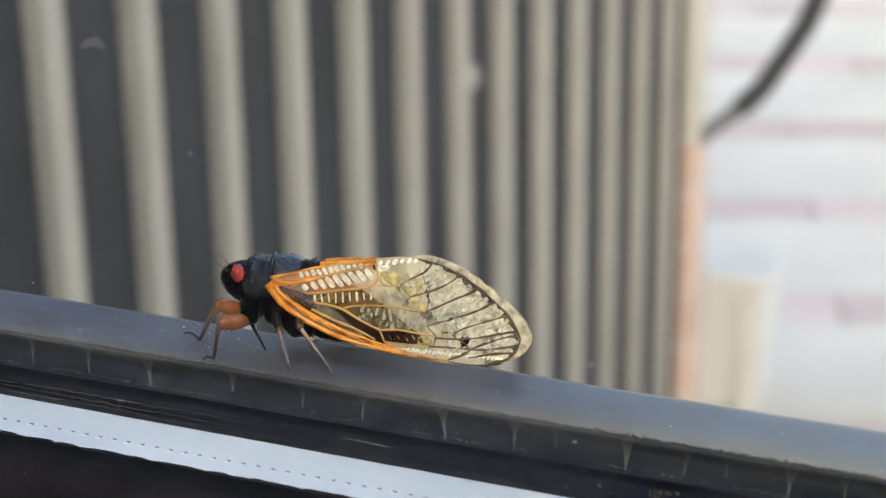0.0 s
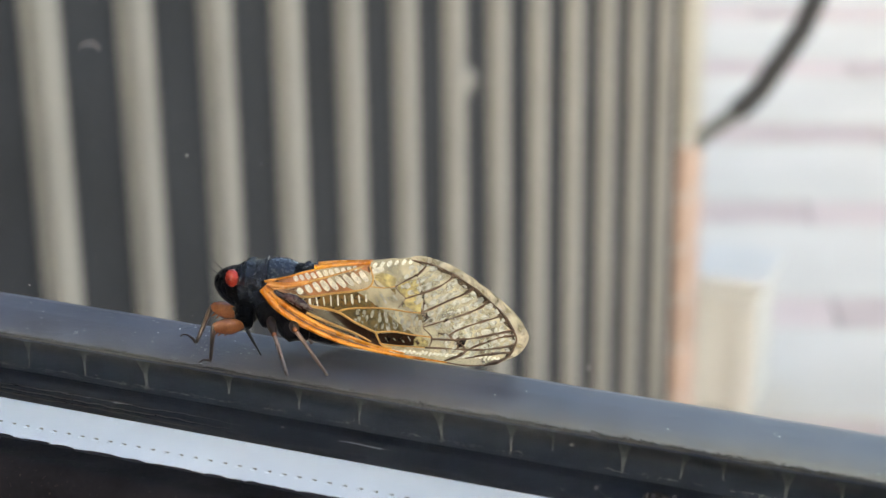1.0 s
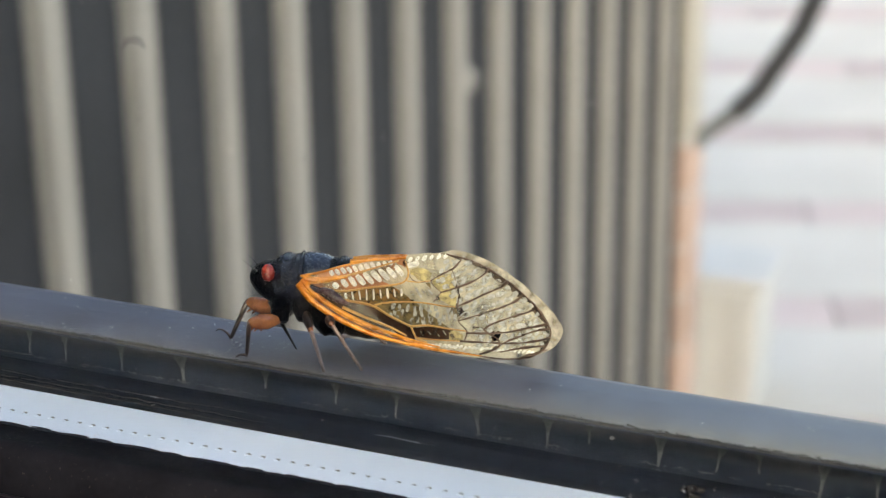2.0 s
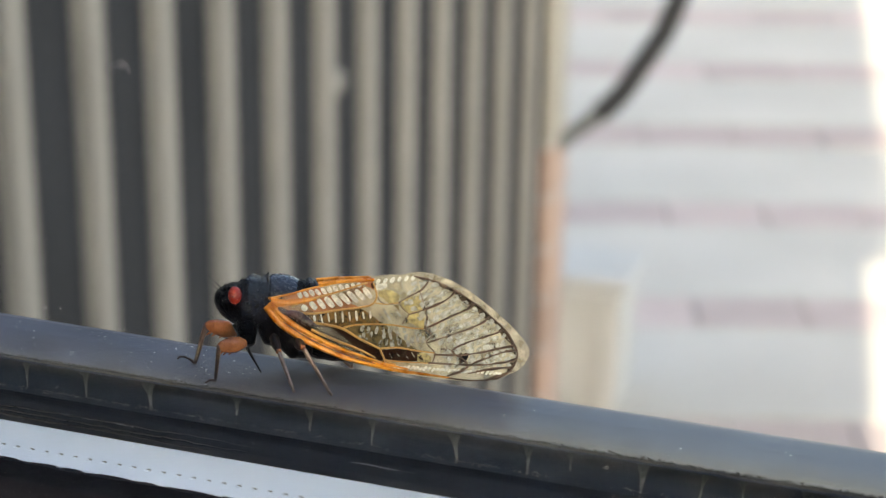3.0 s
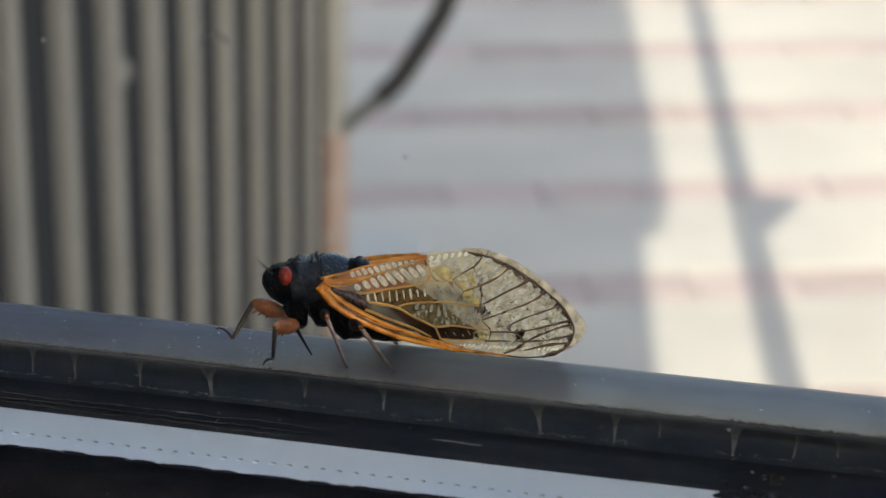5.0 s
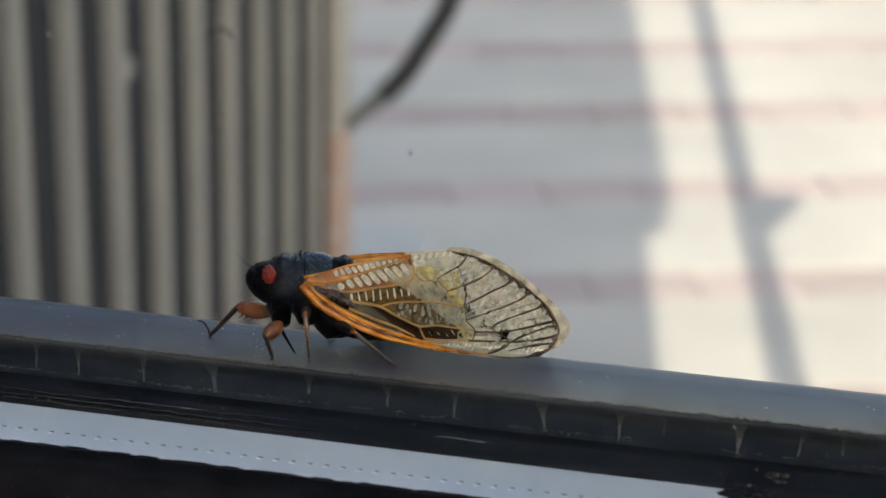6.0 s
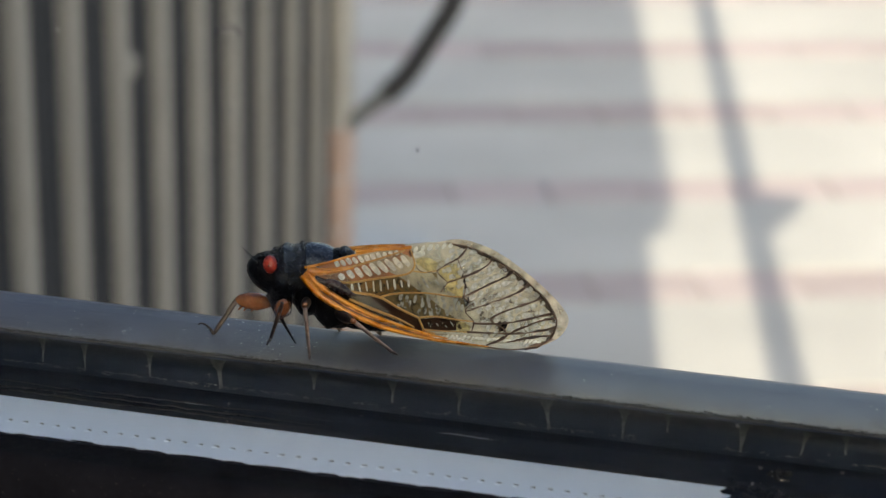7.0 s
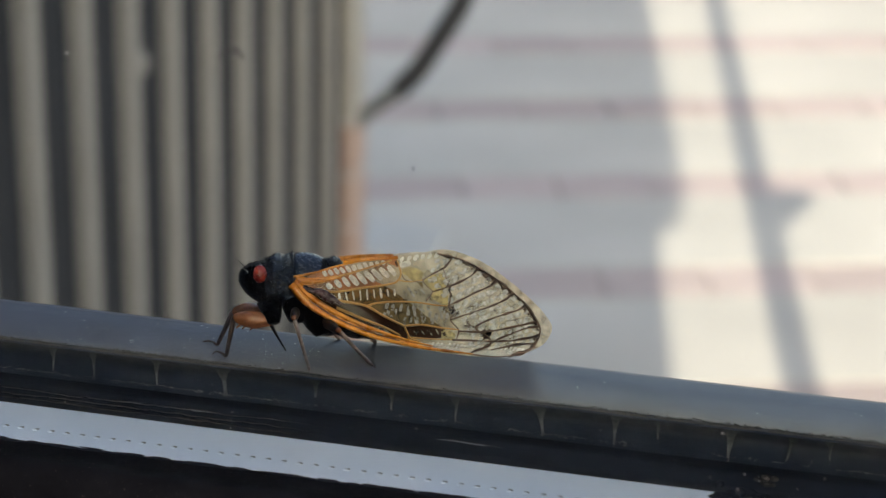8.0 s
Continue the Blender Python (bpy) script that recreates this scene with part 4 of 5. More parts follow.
    wing_strip(bm, [(19.9, -3.5), (21.2, -3.85), (22.45, -4.0)], [(20.6, -2.5), (21.5, -2.2), (22.5, -2.0)], side, 0.03, 12)
    wing_strip(bm, [(19.6, -1.2), (20.6, -2.3), (22.3, -1.95)], [(19.7, -0.9), (20.8, -0.35), (22.0, -0.1)], side, 0.03, 12)
    wing_strip(bm, [(21.6, -8.05), (22.4, -8.15), (23.2, -8.15)], [(21.6, -6.9), (22.4, -7.0), (23.4, -7.1)], side, 0.03, 8)
    part("yellow_cells", bm, M_YELLOW, wing, "yellow-tinted cells")
    bm = bmesh.new()
    for k, r in enumerate((0.62,)):
        lift = 0.08 + 0.01 * k
        for _ in range(7):
            wing_blob(bm, 27.2 + rnd.gauss(0, 0.28), -7.75 + rnd.gauss(0, 0.22), r * rnd.uniform(0.5, 0.95), r * rnd.uniform(0.3, 0.6), rnd.uniform(0.2, 1.4), side, lift, 0.1)
        wing_blob(bm, 27.0 - 0.25 * k, -9.0 - 0.2 * k, 0.8 * r, 0.18 * r, 0.6, side, lift, 0.1)
        wing_blob(bm, 16.4, 1.1, 0.45 * r, 0.6 * r, 0.3, side, lift, 0.1)
        for u, w in ((24.4, -1.1), (21.9, 0.35), (25.6, -2.7), (27.3, -2.0), (28.2, -4.05), (25.4, -5.0), (29.6, -5.2), (27.4, -5.9), (30.8, -6.7), (30.4, -7.5), (32.2, -6.9)):
            wing_blob(bm, u, w, 0.75 * r, 0.2 * r, 0.42, side, lift, 0.1)
        for u, w in ((22.5, -1.4), (22.7, -2.2), (22.8, -3.0), (23.1, -4.5), (23.6, -5.0)):
            wing_blob(bm, u, w, 0.75 * r, 0.24 * r, 1.4, side, lift - 0.02, 0.1)
    part("dark_spot", bm, M_SPOT, wing, "smoky dark spot")
    # a smoky band inside the margin, scalloped from cell to cell
    bm = bmesh.new()
    outer = spline(MARGIN_VEIN, 90)
    heart = np.array((26.5, -4.6))
    rows = []
    for i, p in enumerate(outer):
        inward = heart - p
        inward = inward / np.linalg.norm(inward)
        wide = math.sin(math.pi * i / 89) ** 0.4 * (0.28 + 0.50 * abs(math.sin(0.27 * i + 0.4)) + 0.12 * noise.noise((0.3 * i, 4.0, 1.0)))
        rows.append([bm.verts.new(wing_point(*(p + inward * wide * f), side, 0.06)) for f in (0.0, 0.5, 1.0)])
    for c, d in zip(rows, rows[1:]):
        for j in range(2):
            bm.faces.new((c[j], d[j], d[j + 1], c[j + 1]))
    part("smoky_band", bm, M_SPOT, wing, "smoky brown band inside the margin", smooth=True)


def forewing(side):
    rnd = random.Random(12)
    # skin
    bm = bmesh.new()
    n, m = 60, 16
    up, low = spline(UPPER, n), spline(LOWER, n)
    grid = [[bm.verts.new(wing_point(*(low[i] + (up[i] - low[i]) * j / m), side, 0.06 * math.sin(9 * j / m + 0.35 * i))) for j in range(m + 1)] for i in range(n)]
    for i in range(n - 1):
        for j in range(m):
            bm.faces.new((grid[i][j], grid[i + 1][j], grid[i + 1][j + 1], grid[i][j + 1]))
    bmesh.ops.remove_doubles(bm, verts=bm.verts, dist=1e-7)
    wing = part("forewing", bm, M_WING, cicada, "clear wing with amber and brown veins", smooth=True)
    # thick orange leading edge: two strands with a groove between them, thinning to brown
    bm = bmesh.new()
    wing_tube(bm, [(3.8, -1.2), (5.5, -3.35), (8.1, -5.15), (10.8, -6.5), (13.5, -7.6), (18.9, -8.95), (22, -9.45), (25.5, -10.0)], 0.56, 0.10, side, 40)
    wing_tube(bm, [(4.1, -0.9), (6.0, -2.8), (8.7, -4.55), (11.5, -5.95), (14.3, -7.05), (17.6, -8.15), (20.5, -8.9)], 0.42, 0.10, side, 34, 0.10)
    wing_strip(bm, [(3.9, -1.3), (5.5, -3.4), (8.1, -5.2), (10.8, -6.55), (13.5, -7.6), (18.9, -8.95)], [(4.1, -0.9), (6.0, -2.9), (8.7, -4.7), (11.5, -6.05), (14.3, -7.15), (19.1, -8.65)], side, 0.03)
    part("leading_edge", bm, M_COSTA, wing, "thick orange leading edge", smooth=True)
    bm = bmesh.new()
    wing_tube(bm, [(5.7, -3.15), (8.4, -4.95), (11.1, -6.28), (14.0, -7.40), (16.5, -8.15)], 0.09, 0.04, side, 30, 0.30)
    part("edge_groove", bm, M_DARKVEIN, wing, "dark groove in the leading edge", smooth=True)
    # the orange root, folded over
    bm = bmesh.new()
    wing_tube(bm, [(4.3, -0.6), (6.0, -0.9), (7.8, -0.8), (9.6, -0.5)], 0.5, 0.10, side, 16, 0.12, 0.5)
    wing_tube(bm, [(4.0, -0.4), (6.7, 0.15), (8.6, 0.7), (10.2, 1.05), (12.8, 1.5), (15.7, 1.7)], 0.16, 0.08, side, 30)
    wing_tube(bm, [(9.9, 1.3), (11.8, 1.52), (13.9, 1.66), (16.5, 1.80)], 0.30, 0.22, side, 24, 0.02, 0.7)
    wing_strip(bm, [(4.7, -1.35), (5.6, -1.35), (7.0, -1.15), (9.2, -0.5)], [(4.7, -0.5), (5.6, -0.5), (7.0, -0.45), (9.2, -0.3)], side, 0.16)
    part("wing_root", bm, M_COSTA, wing, "bright orange wing root", smooth=True)
    bm = bmesh.new()
    pts = [wing_point(u, w, side, 0.14) for u, w in spline([(4.5, -1.3), (5.6, -2.0), (6.9, -2.2), (7.9, -2.7), (8.9, -3.35), (9.8, -3.7)], 24)]
    sweep(bm, pts, [float(r) * MM for r in np.interp(np.linspace(0, 1, 24), (0, 0.3, 0.55, 0.75, 1), (0.2, 0.34, 0.62, 0.5, 0.10))], 10, 0.9)
    part("root_patch", bm, M_ROOT, wing, "dark purple-brown patch", smooth=True)
    if side < 0:
        wing_cells(wing, side)
    # amber veins of the inner half
    bm = bmesh.new()
    for keys, a, b in (
            ([(5.7, -2.0), (8.7, -3.1), (10.7, -3.5), (12.7, -4.0), (14.7, -5.2), (17.1, -6.4)], 0.20, 0.13),
            ([(17.1, -6.4), (17.5, -7.3), (17.9, -7.9), (19.0, -8.3)], 0.12, 0.10),
            ([*CELL_ROOF], 0.13, 0.09),
            ([(17.1, -6.4), (19.1, -6.3), (21.5, -6.7), (23.7, -7.0)], 0.13, 0.09),
            ([(17.9, -7.8), (20.1, -8.0), (22.9, -8.2)], 0.10, 0.07),
            ([(6.7, -1.25), (9.4, -0.4), (12.1, 0.35), (14.8, 1.15), (15.7, 1.45)], 0.15, 0.10),
            ([(7.5, -2.1), (9.4, -2.2), (12.0, -1.8), (14.8, -1.5), (16.3, -1.1), (16.8, -0.1), (16.4, 1.4)], 0.15, 0.11),
            ([(9.0, -4.1), (12.0, -5.4), (14.7, -6.5), (16.6, -7.5)], 0.19, 0.10),
            ([(16.6, -1.0), (18.0, -1.15), (19.4, -1.0)], 0.08, 0.07)):
        wing_tube(bm, keys, a, b, side, 24)
    part("amber_veins", bm, M_VEIN, wing, "fine amber veins", smooth=True)
    # brown veins of the outer half
    bm = bmesh.new()
    for k, keys in enumerate(LONG_VEINS):
        beaded(bm, keys, 0.125, side, k)
    beaded(bm, MARGIN_VEIN, 0.15, side, 20, 90)
    for keys, r in (
            ([(16.9, -0.2), (17.2, -0.8), (18.0, -1.15), (19.4, -1.0)], 0.06),
            ([(19.4, -1.0), (20.0, -1.8), (20.6, -2.4), (19.8, -3.5)], 0.07),
            ([(22.0, 0.3), (22.5, -1.3), (22.8, -2.7), (22.6, -4.1)], 0.06),
            ([(22.5, -4.1), (23.3, -4.9), (22.7, -5.8), (23.7, -7.0), (23.4, -8.2)], 0.08),
            ([(25.7, -6.8), (26.3, -7.3), (27.3, -7.9), (27.6, -8.6), (27.2, -9.1), (26.4, -9.4), (25.2, -9.8)], 0.11)):
        beaded(bm, keys, r, side, r * 100, 24)
    wing_tube(bm, [(25.0, -9.95), (28.0, -10.35), (31.0, -10.1), (33.3, -9.2)], 0.10, 0.07, side, 24)
    part("brown_veins", bm, M_DARKVEIN, wing, "fine dark brown veins", smooth=True)
    if side < 0:
        wing_markings(wing, side, rnd)
    return wing


forewing(-1)
forewing(1)


def body():
    bm = loft(leaning([(-2.35, 8.7, 0.3, 0.6), (-2.15, 8.6, 0.95, 1.2), (-1.5, 8.4, 1.75, 1.9), (-0.6, 8.2, 2.3, 2.5), (0.3, 8.05, 2.65, 2.8), (1.0, 8.0, 2.85, 2.9), (1.6, 8.1, 2.8, 2.9)], 14), 32)
    # ridged face
    for i in range(7):
        ball(bm, (-2.0 + 0.30 * i, 0, 9.4 - 0.36 * i), (0.42, 1.15 - 0.05 * i, 0.2), 12)
    ball(bm, (0.1, 0.2, 10.95), (1.25, 2.1, 0.75), 16)
    for x, y in ((-0.9, -1.2), (-0.5, -1.9), (0.5, -1.6), (-0.9, 1.2), (-0.2, -0.9)):
        ball(bm, (x, y, 11.25 - 0.2 * abs(x)), (0.42, 0.4, 0.32), 10)
    part("head", bm, M_CHITIN, cicada, "black ridged head", smooth=True)
    for s in (-1, 1):
        bm = bmesh.new()
        ball(bm, (0.08, s * 2.88, 10.5 if s < 0 else 10.1), (0.82, 0.80, 1.08), 24)
        eye = part("eye", bm, M_EYE, cicada, "glossy red compound eye", smooth=True)
        bm = bmesh.new()
        ball(bm, (-0.15, s * 3.70, 10.42 if s < 0 else 10.02), (0.10, 0.05, 0.13), 12)
        part("pupil", bm, M_PUPIL, eye, "dark spot", smooth=True)
        bm = bmesh.new()
        sweep(bm, [Vector(p) * MM for p in ((-1.3, s * 1.9, 10.6), (-1.75, s * 2.2, 11.0), (-2.3, s * 2.5, 11.5), (-3.0, s * 2.8, 12.1))], [0.14 * MM, 0.07 * MM, 0.045 * MM, 0.03 * MM], 6)
        part("antenna", bm, M_CLAW, cicada, "hair-thin black antenna")
    bm = bmesh.new()
    for s in (-1, 0, 1):
        ball(bm, (-0.6 + 0.3 * abs(s), s * 0.5, 11.25), (0.22, 0.22, 0.2), 10)
    part("ocelli", bm, M_EYE, cicada, "small red simple eyes", smooth=True)
    bm = loft(leaning([(0.6, 8.5, 2.2, 2.7), (1.1, 8.35, 2.9, 3.1), (1.7, 8.35, 2.95, 3.4), (2.1, 8.25, 3.02, 3.35), (2.8, 8.25, 3.22, 3.55), (3.5, 8.2, 3.45, 3.5), (3.75, 8.2, 3.34, 3.3), (4.1, 8.2, 3.5, 3.35), (4.3, 8.2, 3.3, 3.1)], 44), 56)
    for v in bm.verts:
        f = noise.noise(v.co * 1100) * 0.07 + noise.noise(Vector((v.co.x * 1.6, v.co.y, v.co.z * 0.8)) * 420) * 0.62
        v.co += Vector((0, v.co.y, v.co.z - 8.2 * MM)).normalized() * f * MM
    part("pronotum", bm, M_COLLAR, cicada, "wrinkled black collar shield", smooth=True)
    bm = loft(leaning([(4.15, 8.2, 3.2, 2.9), (4.6, 8.2, 3.5, 3.1), (6.0, 8.15, 3.55, 3.1), (7.2, 8.1, 3.25, 2.9), (8.1, 8.1, 2.72, 2.6), (8.8, 8.1, 2.1, 2.2), (9.4, 8.1, 1.5, 1.7)], 20), 36)
    part("mesonotum", bm, M_SHIELD, cicada, "smooth blue-black back shield", smooth=True)
    bm = bmesh.new()
    ball(bm, (9.0, -0.1, 11.5), (0.72, 1.7, 0.72), 18)
    ball(bm, (9.5, -0.9, 11.35), (0.5, 0.55, 0.62), 14)
    ball(bm, (9.5, 0.8, 11.35), (0.5, 0.55, 0.6), 14)
    ball(bm, (8.5, -1.4, 11.3), (0.5, 0.5, 0.55), 12)
    ball(bm, (8.5, 1.4, 11.3), (0.5, 0.5, 0.5), 12)
    bm.normal_update()
    for v in bm.verts:
        v.co += v.normal * noise.noise(v.co * 1500) * 0.1 * MM
    part("scutellum", bm, M_COLLAR, cicada, "knobbly cross-shaped ridge", smooth=True)
    keys = leaning([(7.5, 6.3, 4.2, 3.4), (9.5, 5.5, 4.3, 3.4), (12, 4.8, 4.1, 3.3), (15, 4.3, 3.6, 3.1), (18, 4.0, 2.9, 2.7), (21, 4.0, 2.3, 2.5), (23.5, 3.4, 1.0, 1.1), (24.2, 3.3, 0.3, 0.4)], 60)
    keys = [(x, z, h * (1 + 0.03 * abs(math.sin(x * 1.75))), w * (1 + 0.03 * abs(math.sin(x * 1.75)))) for x, z, h, w in keys]
    part("abdomen", loft(keys, 30), M_CHITIN, cicada, "ringed black abdomen", smooth=True)
    bm = loft(leaning([(-0.2, 7.6, 1.5, 1.7), (0.6, 7.5, 2.2, 2.3), (1.4, 7.5, 2.2, 2.6), (2.6, 7.5, 1.9, 2.8), (4.0, 7.5, 2.7, 3.0), (6.0, 7.5, 3.5, 3.1), (8.0, 7.3, 3.7, 3.2), (9.8, 7.0, 3.3, 3.1)], 36), 48)
    for v in bm.verts:
        v.co += v.co.normalized() * (noise.noise(v.co * 600) * 0.3 + noise.noise(v.co * 1900) * 0.16) * MM
    part("thorax", bm, M_CHITIN, cicada, "furry black underside", smooth=True)
    bm = bmesh.new()
    sweep(bm, [Vector(p) * MM for p in ((0.2, -0.3, 6.8), (1.0, -0.4, 5.0), (1.9, -0.5, 3.2), (3.2, -0.6, 0.9))], [0.5 * MM, 0.32 * MM, 0.2 * MM, 0.09 * MM], 8)
    part("beak", bm, M_CLAW, cicada, "thin black beak", smooth=True)


body()


# ---- its legs ----
def limb(name, shape, material, parent, label="", extras=()):
    """A leg piece along +z from its joint; shape: (distance, radius) in millimetres."""
    bm = bmesh.new()
    sweep(bm, [Vector((0, 0, d)) * MM for d, r in shape], [r * MM for d, r in shape], 14, 0.8)
    for pts, r in extras:
        sweep(bm, [Vector(p) * MM for p in pts], [r * MM * (1 - 0.6 * i / (len(pts) - 1)) for i in range(len(pts))], 8)
    return part(name, bm, material, parent, label, smooth=True)


class Leg:
    """Two pieces, hip to knee and knee to foot; the hip in the cicada's space."""

    def __init__(self, name, hip, l1, l2, thick, thin, material, tarsus):
        self.hip, self.l1, self.l2 = Vector(hip), l1, l2
        spikes = []
        if thick > 0.8:
            spikes = [([(0, -thick * 0.7, l1 * f), (0, -thick * 1.15, l1 * (f + 0.10))], 0.16) for f in (0.45, 0.66, 0.82)]
        self.upper = limb(name, [(-0.1, thick * 0.35), (l1 * 0.15, thick * 0.65), (l1 * 0.4, thick), (l1 * 0.7, thick * 0.92), (l1 * 0.92, thick * 0.6), (l1 * 1.02, thick * 0.3)],
                          material, cicada, "stout orange-brown thigh" if thick > 0.8 else "dark brown thigh", spikes)
        hook = [([(0, 0, l2), (0, tarsus * 0.3, l2 - 0.32), (0, tarsus * 0.65, l2 - 0.46), (0, tarsus * 0.92, l2 - 0.30), (0, tarsus, l2 + 0.05)], 0.19)]
        self.lower = limb("shin", [(-0.15, thin * 0.9), (l2 * 0.1, thin * 1.15), (l2 * 0.5, thin), (l2 * 0.9, thin * 0.85), (l2, thin * 0.6)], M_FORESHIN if thick > 0.8 else M_SHIN, self.upper, "thin dark shin" if thick > 0.8 else "thin pale brown shin", hook)
        if thick < 0.8:
            bm = bmesh.new()
            ball(bm, (0, 0, l1 - 0.05), (0.35, 0.35, 0.5), 14)
            part("knee", bm, M_FEMUR, self.upper, "amber knee joint", smooth=True)

    def reach(self, foot, bend):
        """The poses of both pieces for a foot and the way the knee points, in the cicada's space."""
        d = foot - self.hip
        dist = min(d.length, (self.l1 + self.l2) * 0.995)
        d.normalize()
        along = (self.l1 ** 2 - self.l2 ** 2 + dist ** 2) / (2 * dist)
        out = math.sqrt(max(0.0, self.l1 ** 2 - along ** 2))
        b = (bend - d * bend.dot(d)).normalized()
        knee = self.hip + d * along + b * out
        up = bone(self.hip, knee, b)
        return up, up.inverted() @ bone(knee, self.hip + d * dist, b)


def bone(a, b, out):
    z = (b - a).normalized()
    y = (out - z * out.dot(z)).normalized()
    x = y.cross(z)
    m = Matrix((x, y, z)).transposed().to_4x4()
    return Matrix.Translation(a * MM) @ m


LEGS = {
    "near_fore": Leg("foreleg", (1.5, -2.9, 4.75), 4.55, 4.8, 1.12, 0.30, M_FEMUR, 1.6),
    "far_fore": Leg("foreleg", (0.75, 2.2, 5.3), 4.4, 4.9, 1.08, 0.30, M_FEMUR, 2.3),
    "near_mid": Leg("middle_leg", (4.37, -2.5, 6.1), 4.0, 6.3, 0.72, 0.28, M_THIGH, 0.9),
    "far_mid": Leg("middle_leg", (4.4, 2.6, 5.8), 4.0, 5.6, 0.62, 0.26, M_THIGH, 0.9),
    "near_hind": Leg("hind_leg", (7.3, -2.5, 4.9), 4.6, 6.5, 0.76, 0.27, M_THIGH, 1.0),
    "far_hind": Leg("hind_leg", (6.8, 2.6, 4.5), 3.2, 6.3, 0.62, 0.25, M_THIGH, 1.0),
}
for x0, z0, x1, z1, fat, lean in ((1.3, 7.4, 1.6, 4.75, 1.2, 2.8), (3.9, 7.4, 4.6, 4.9, 1.3, 2.7), (6.4, 6.4, 8.0, 3.4, 1.7, 2.7)):
    for s in (-1, 1):
        bm = bmesh.new()
        keys = [(x0, s * 1.5, z0), (x0 + 0.2, s * 2.2, z0 - 0.9), (0.6 * x1 + 0.4 * x0, s * lean * 0.93, 0.65 * z1 + 0.35 * z0), (x1, s * lean, z1), (x1 + 0.05, s * (lean + 0.1), z1 - 0.35)]
        pts = [Vector(p) * MM for p in spline(keys, 12)]
        sweep(bm, pts, [fat * MM * float(f) for f in np.interp(np.linspace(0, 1, 12), (0, 0.3, 0.6, 0.85, 1), (0.9, 1.05, 0.95, 0.7, 0.35))], 14)
        for v in bm.verts:
            v.co += v.co.normalized() * noise.noise(v.co * 1100) * 0.12 * MM
        part("hip", bm, M_CHITIN, cicada, "black hip joint", smooth=True)

paving()

# ---- what moves ----
# seconds; the cicada's place in millimetres, its turn and its nod in degrees
STEPS = [(0.0, -14.50, 13.2, -0.75, 19.8, 1.1), (0.5, -14.35, 12.4, -0.75, 19.6, 0.5), (1.0, -14.37, 12.4, -0.76, 21.2, 0.35), (2.5, -14.15, 12.1, -0.48, 21.3, 0.2),
         (2.8, -14.70, 12.6, -0.52, 22.6, 0.5), (3.2, -15.20, 12.7, -0.75, 25.0, 2.0), (3.5, -15.00, 12.6, -0.80, 24.6, 1.7), (4.0, -14.95, 12.6, -0.65, 23.6, 1.9),
         (4.5, -14.75, 12.56, -0.6, 22.5, 1.3), (5.0, -15.2, 12.2, -0.6, 20.8, 0.8), (5.4, -16.0, 11.8, -0.62, 19.8, 0.4), (5.8, -16.6, 11.55, -0.66, 19.4, 0.3), (6.0, -17.4, 11.4, -0.84, 20.4, 0.8),
         (6.5, -18.45, 11.1, -1.0, 20.4, 0.2), (7.0, -18.35, 12.4, -0.55, 20.8, 1.2), (7.2, -19.0, 12.4, -0.4, 20.2, 0.4), (7.5, -20.2, 12.3, -0.2, 19.5, -0.5), (8.0, -19.7, 12.2, -0.4, 19.2, 0.65)]
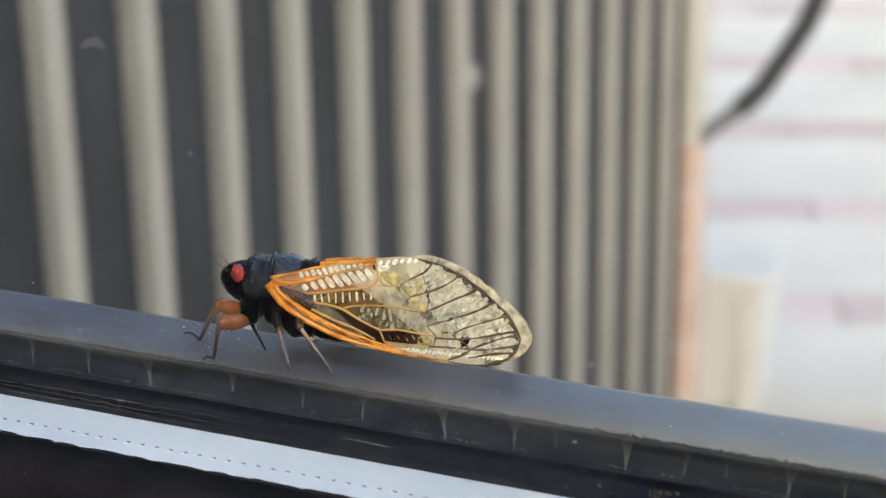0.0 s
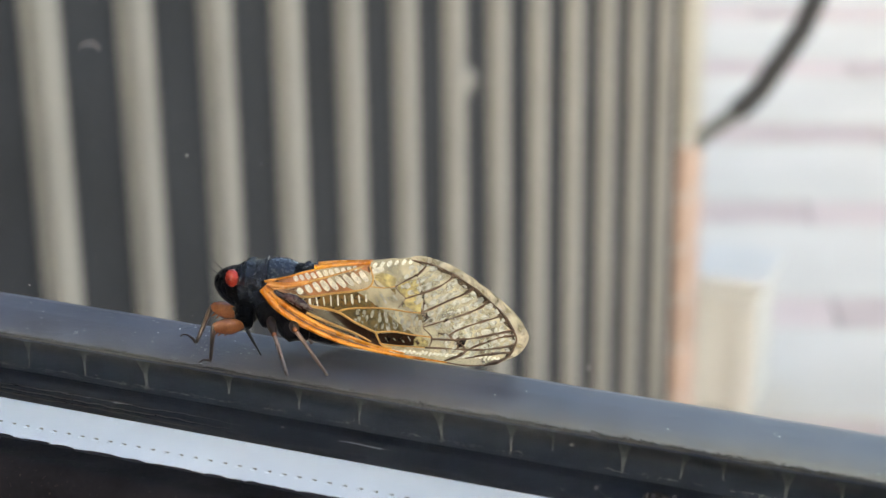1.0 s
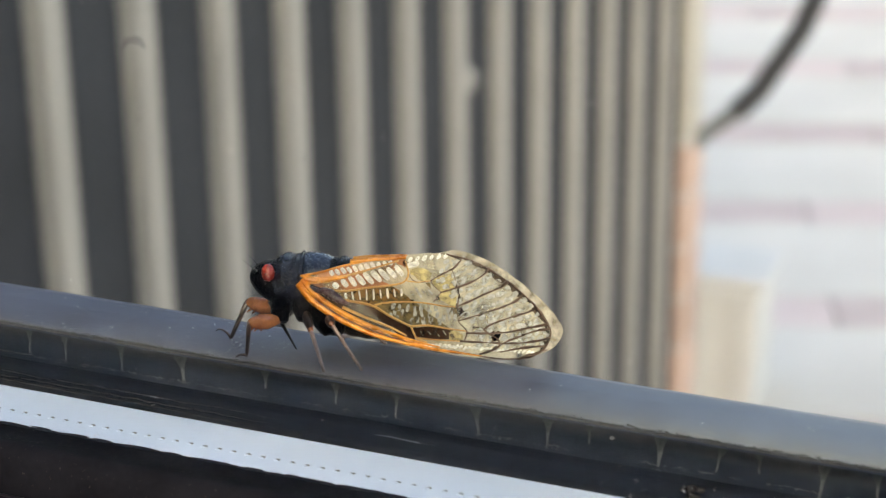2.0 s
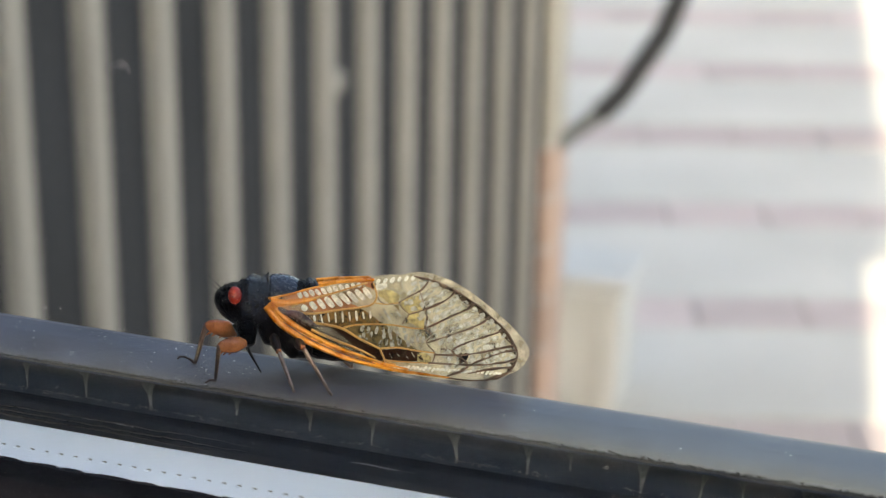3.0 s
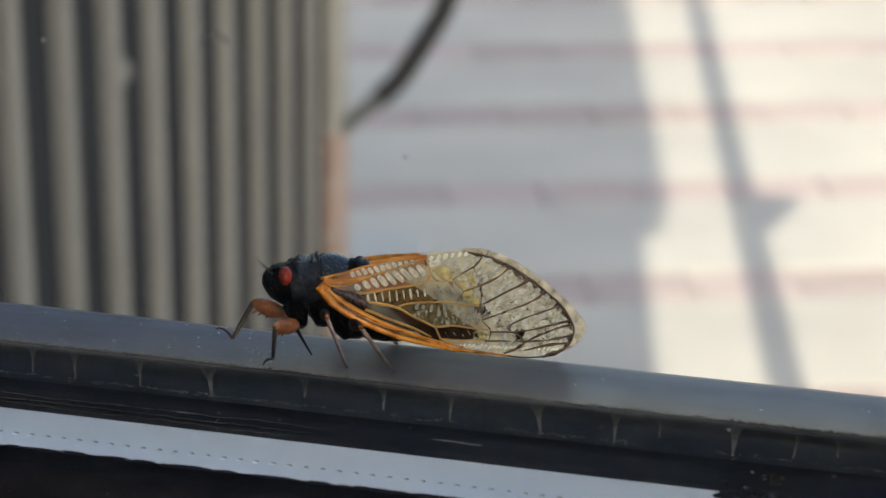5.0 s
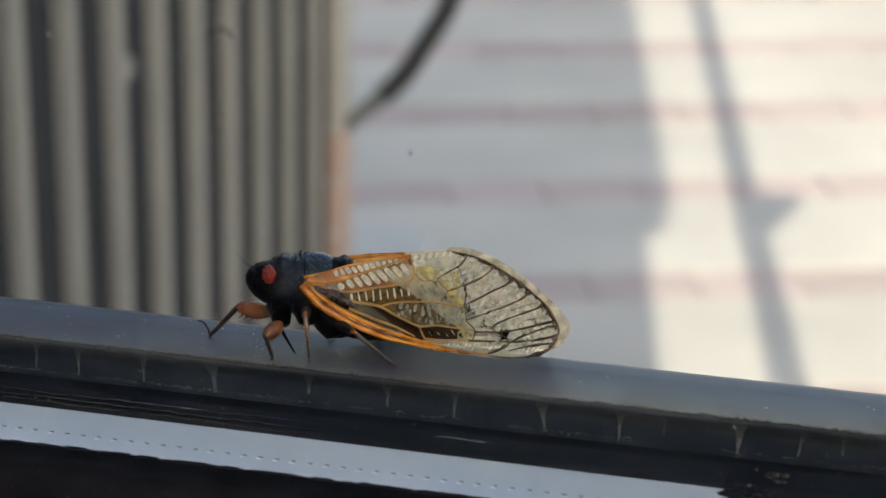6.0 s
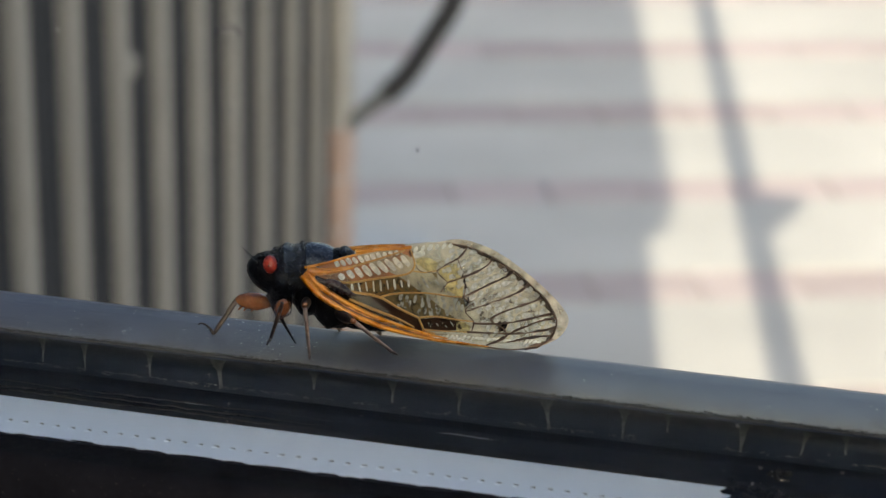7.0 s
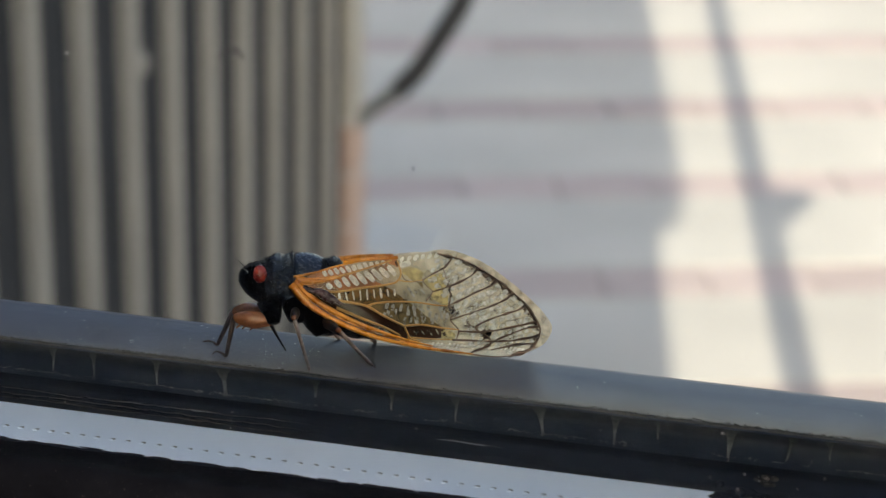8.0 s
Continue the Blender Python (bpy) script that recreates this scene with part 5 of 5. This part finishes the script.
# where each foot stands in the place, in millimetres: seconds, x, y, height over the sill
FEET = {
    "near_fore": [(0, -13.9, 4.5, 0), (2.6, -13.9, 4.6, 0), (3.2, -13.9, 5.0, 0), (4.6, -13.9, 5.1, 0), (5.2, -14.3, 5.1, 0.8), (5.7, -14.7, 5.3, 0), (6.7, -14.7, 5.3, 0), (7.0, -15.4, 4.4, 1.9), (7.2, -19.2, 5.3, 2.3), (7.4, -21.5, 5.0, 0), (8.0, -21.4, 5.0, 0)],
    "far_fore": [(0, -19.1, 10.5, 0), (2.6, -19.1, 10.4, 0), (4.6, -18.8, 9.6, 0), (5.2, -21.5, 11.0, 1.2), (5.7, -23.9, 11.9, 0), (6.4, -24.3, 10.7, 0), (7.0, -24.0, 10.2, 0), (7.5, -23.8, 9.4, 0), (8.0, -23.9, 9.4, 0)],
    "near_mid": [(0, -2.4, 2.0, 0), (4.7, -2.5, 2.0, 0), (5.2, -6.6, 3.6, 1.6), (5.7, -10.4, 6.1, 0), (6.5, -11.1, 6.4, 0), (7.2, -11.1, 5.5, 0), (7.5, -11.1, 4.2, 0), (8.0, -10.8, 3.7, 0)],
    "far_mid": [(0, -6.4, 16.4, 0), (4.7, -6.7, 16.4, 0), (5.3, -8.6, 16.4, 1.0), (5.9, -10.0, 16.4, 0), (8.0, -10.6, 16.4, 0)],
    "near_hind": [(0, 0.3, 6.9, 0), (4.7, -0.4, 6.8, 0), (5.8, -0.9, 7.7, 0), (6.6, -1.3, 8.0, 0), (7.0, -2.0, 9.2, 0.6), (7.4, -4.2, 8.6, 0), (8.0, -4.6, 8.8, 0)],
    "far_hind": [(0, -1.0, 16.6, 0), (4.7, -1.4, 16.6, 0), (5.8, -4.6, 16.6, 0), (8.0, -6.0, 16.6, 0)],
}

# which way each knee points, in the cicada's space: seconds, x, y, z
KNEES = {
    "near_fore": [(0, -0.55, -0.72, 0.42), (4.6, -0.55, -0.72, 0.42), (5.8, -0.35, -0.85, 0.35), (6.7, -0.35, -0.85, 0.35), (7.0, -0.1, -0.92, 0.38), (7.4, -0.63, 0.05, 0.77), (8.0, -0.63, 0.05, 0.77)],
    "far_fore": [(0, -0.41, 0.39, 0.82), (6.5, -0.35, 0.30, 0.89), (8.0, -0.17, 0.78, 0.61)],
    "near_mid": [(0, -0.1, -0.5, 0.3), (4.7, -0.1, -0.5, 0.3), (5.7, -0.12, -0.95, 0.27), (8.0, -0.22, -0.95, 0.22)],
    "far_mid": [(0, 0.1, 0.9, 0.45), (8.0, 0.1, 0.9, 0.45)],
    "near_hind": [(0, -0.03, -0.98, 0.22), (8.0, 0.1, -0.98, 0.15)],
    "far_hind": [(0, 0.4, 0.6, 0.9), (8.0, 0.4, 0.6, 0.9)],
}


def stance(t):
    """The cicada's pose at t, in metres."""
    rows = np.array(STEPS)
    x, y, z, turn, nod = (float(np.interp(t, rows[:, 0], rows[:, c])) for c in range(1, 6))
    return pose(x * MM, y * MM, z * MM, 0, nod, turn) @ pose(0, -3.706 * MM, -0.29 * MM, -ROLL, 0, 0)


def motions():
    walk(cicada, [(row[0], stance(row[0])) for row in STEPS])
    for name, leg in LEGS.items():
        feet, knees = np.array(FEET[name], float), np.array(KNEES[name], float)
        times = sorted({round(t, 1) for t in (*feet[:, 0], *(r[0] for r in STEPS))})
        uppers, lowers = [], []
        for t in times:
            x, y, over = (float(np.interp(t, feet[:, 0], feet[:, c])) for c in (1, 2, 3))
            foot = stance(t).inverted() @ (Vector((x, y, rail_z(y) + over + 0.1)) * MM) / MM
            a, b = leg.reach(foot, Vector([float(np.interp(t, knees[:, 0], knees[:, c])) for c in (1, 2, 3)]))
            uppers.append((t, a))
            lowers.append((t, b))
        walk(leg.upper, uppers)
        walk(leg.lower, lowers)


motions()
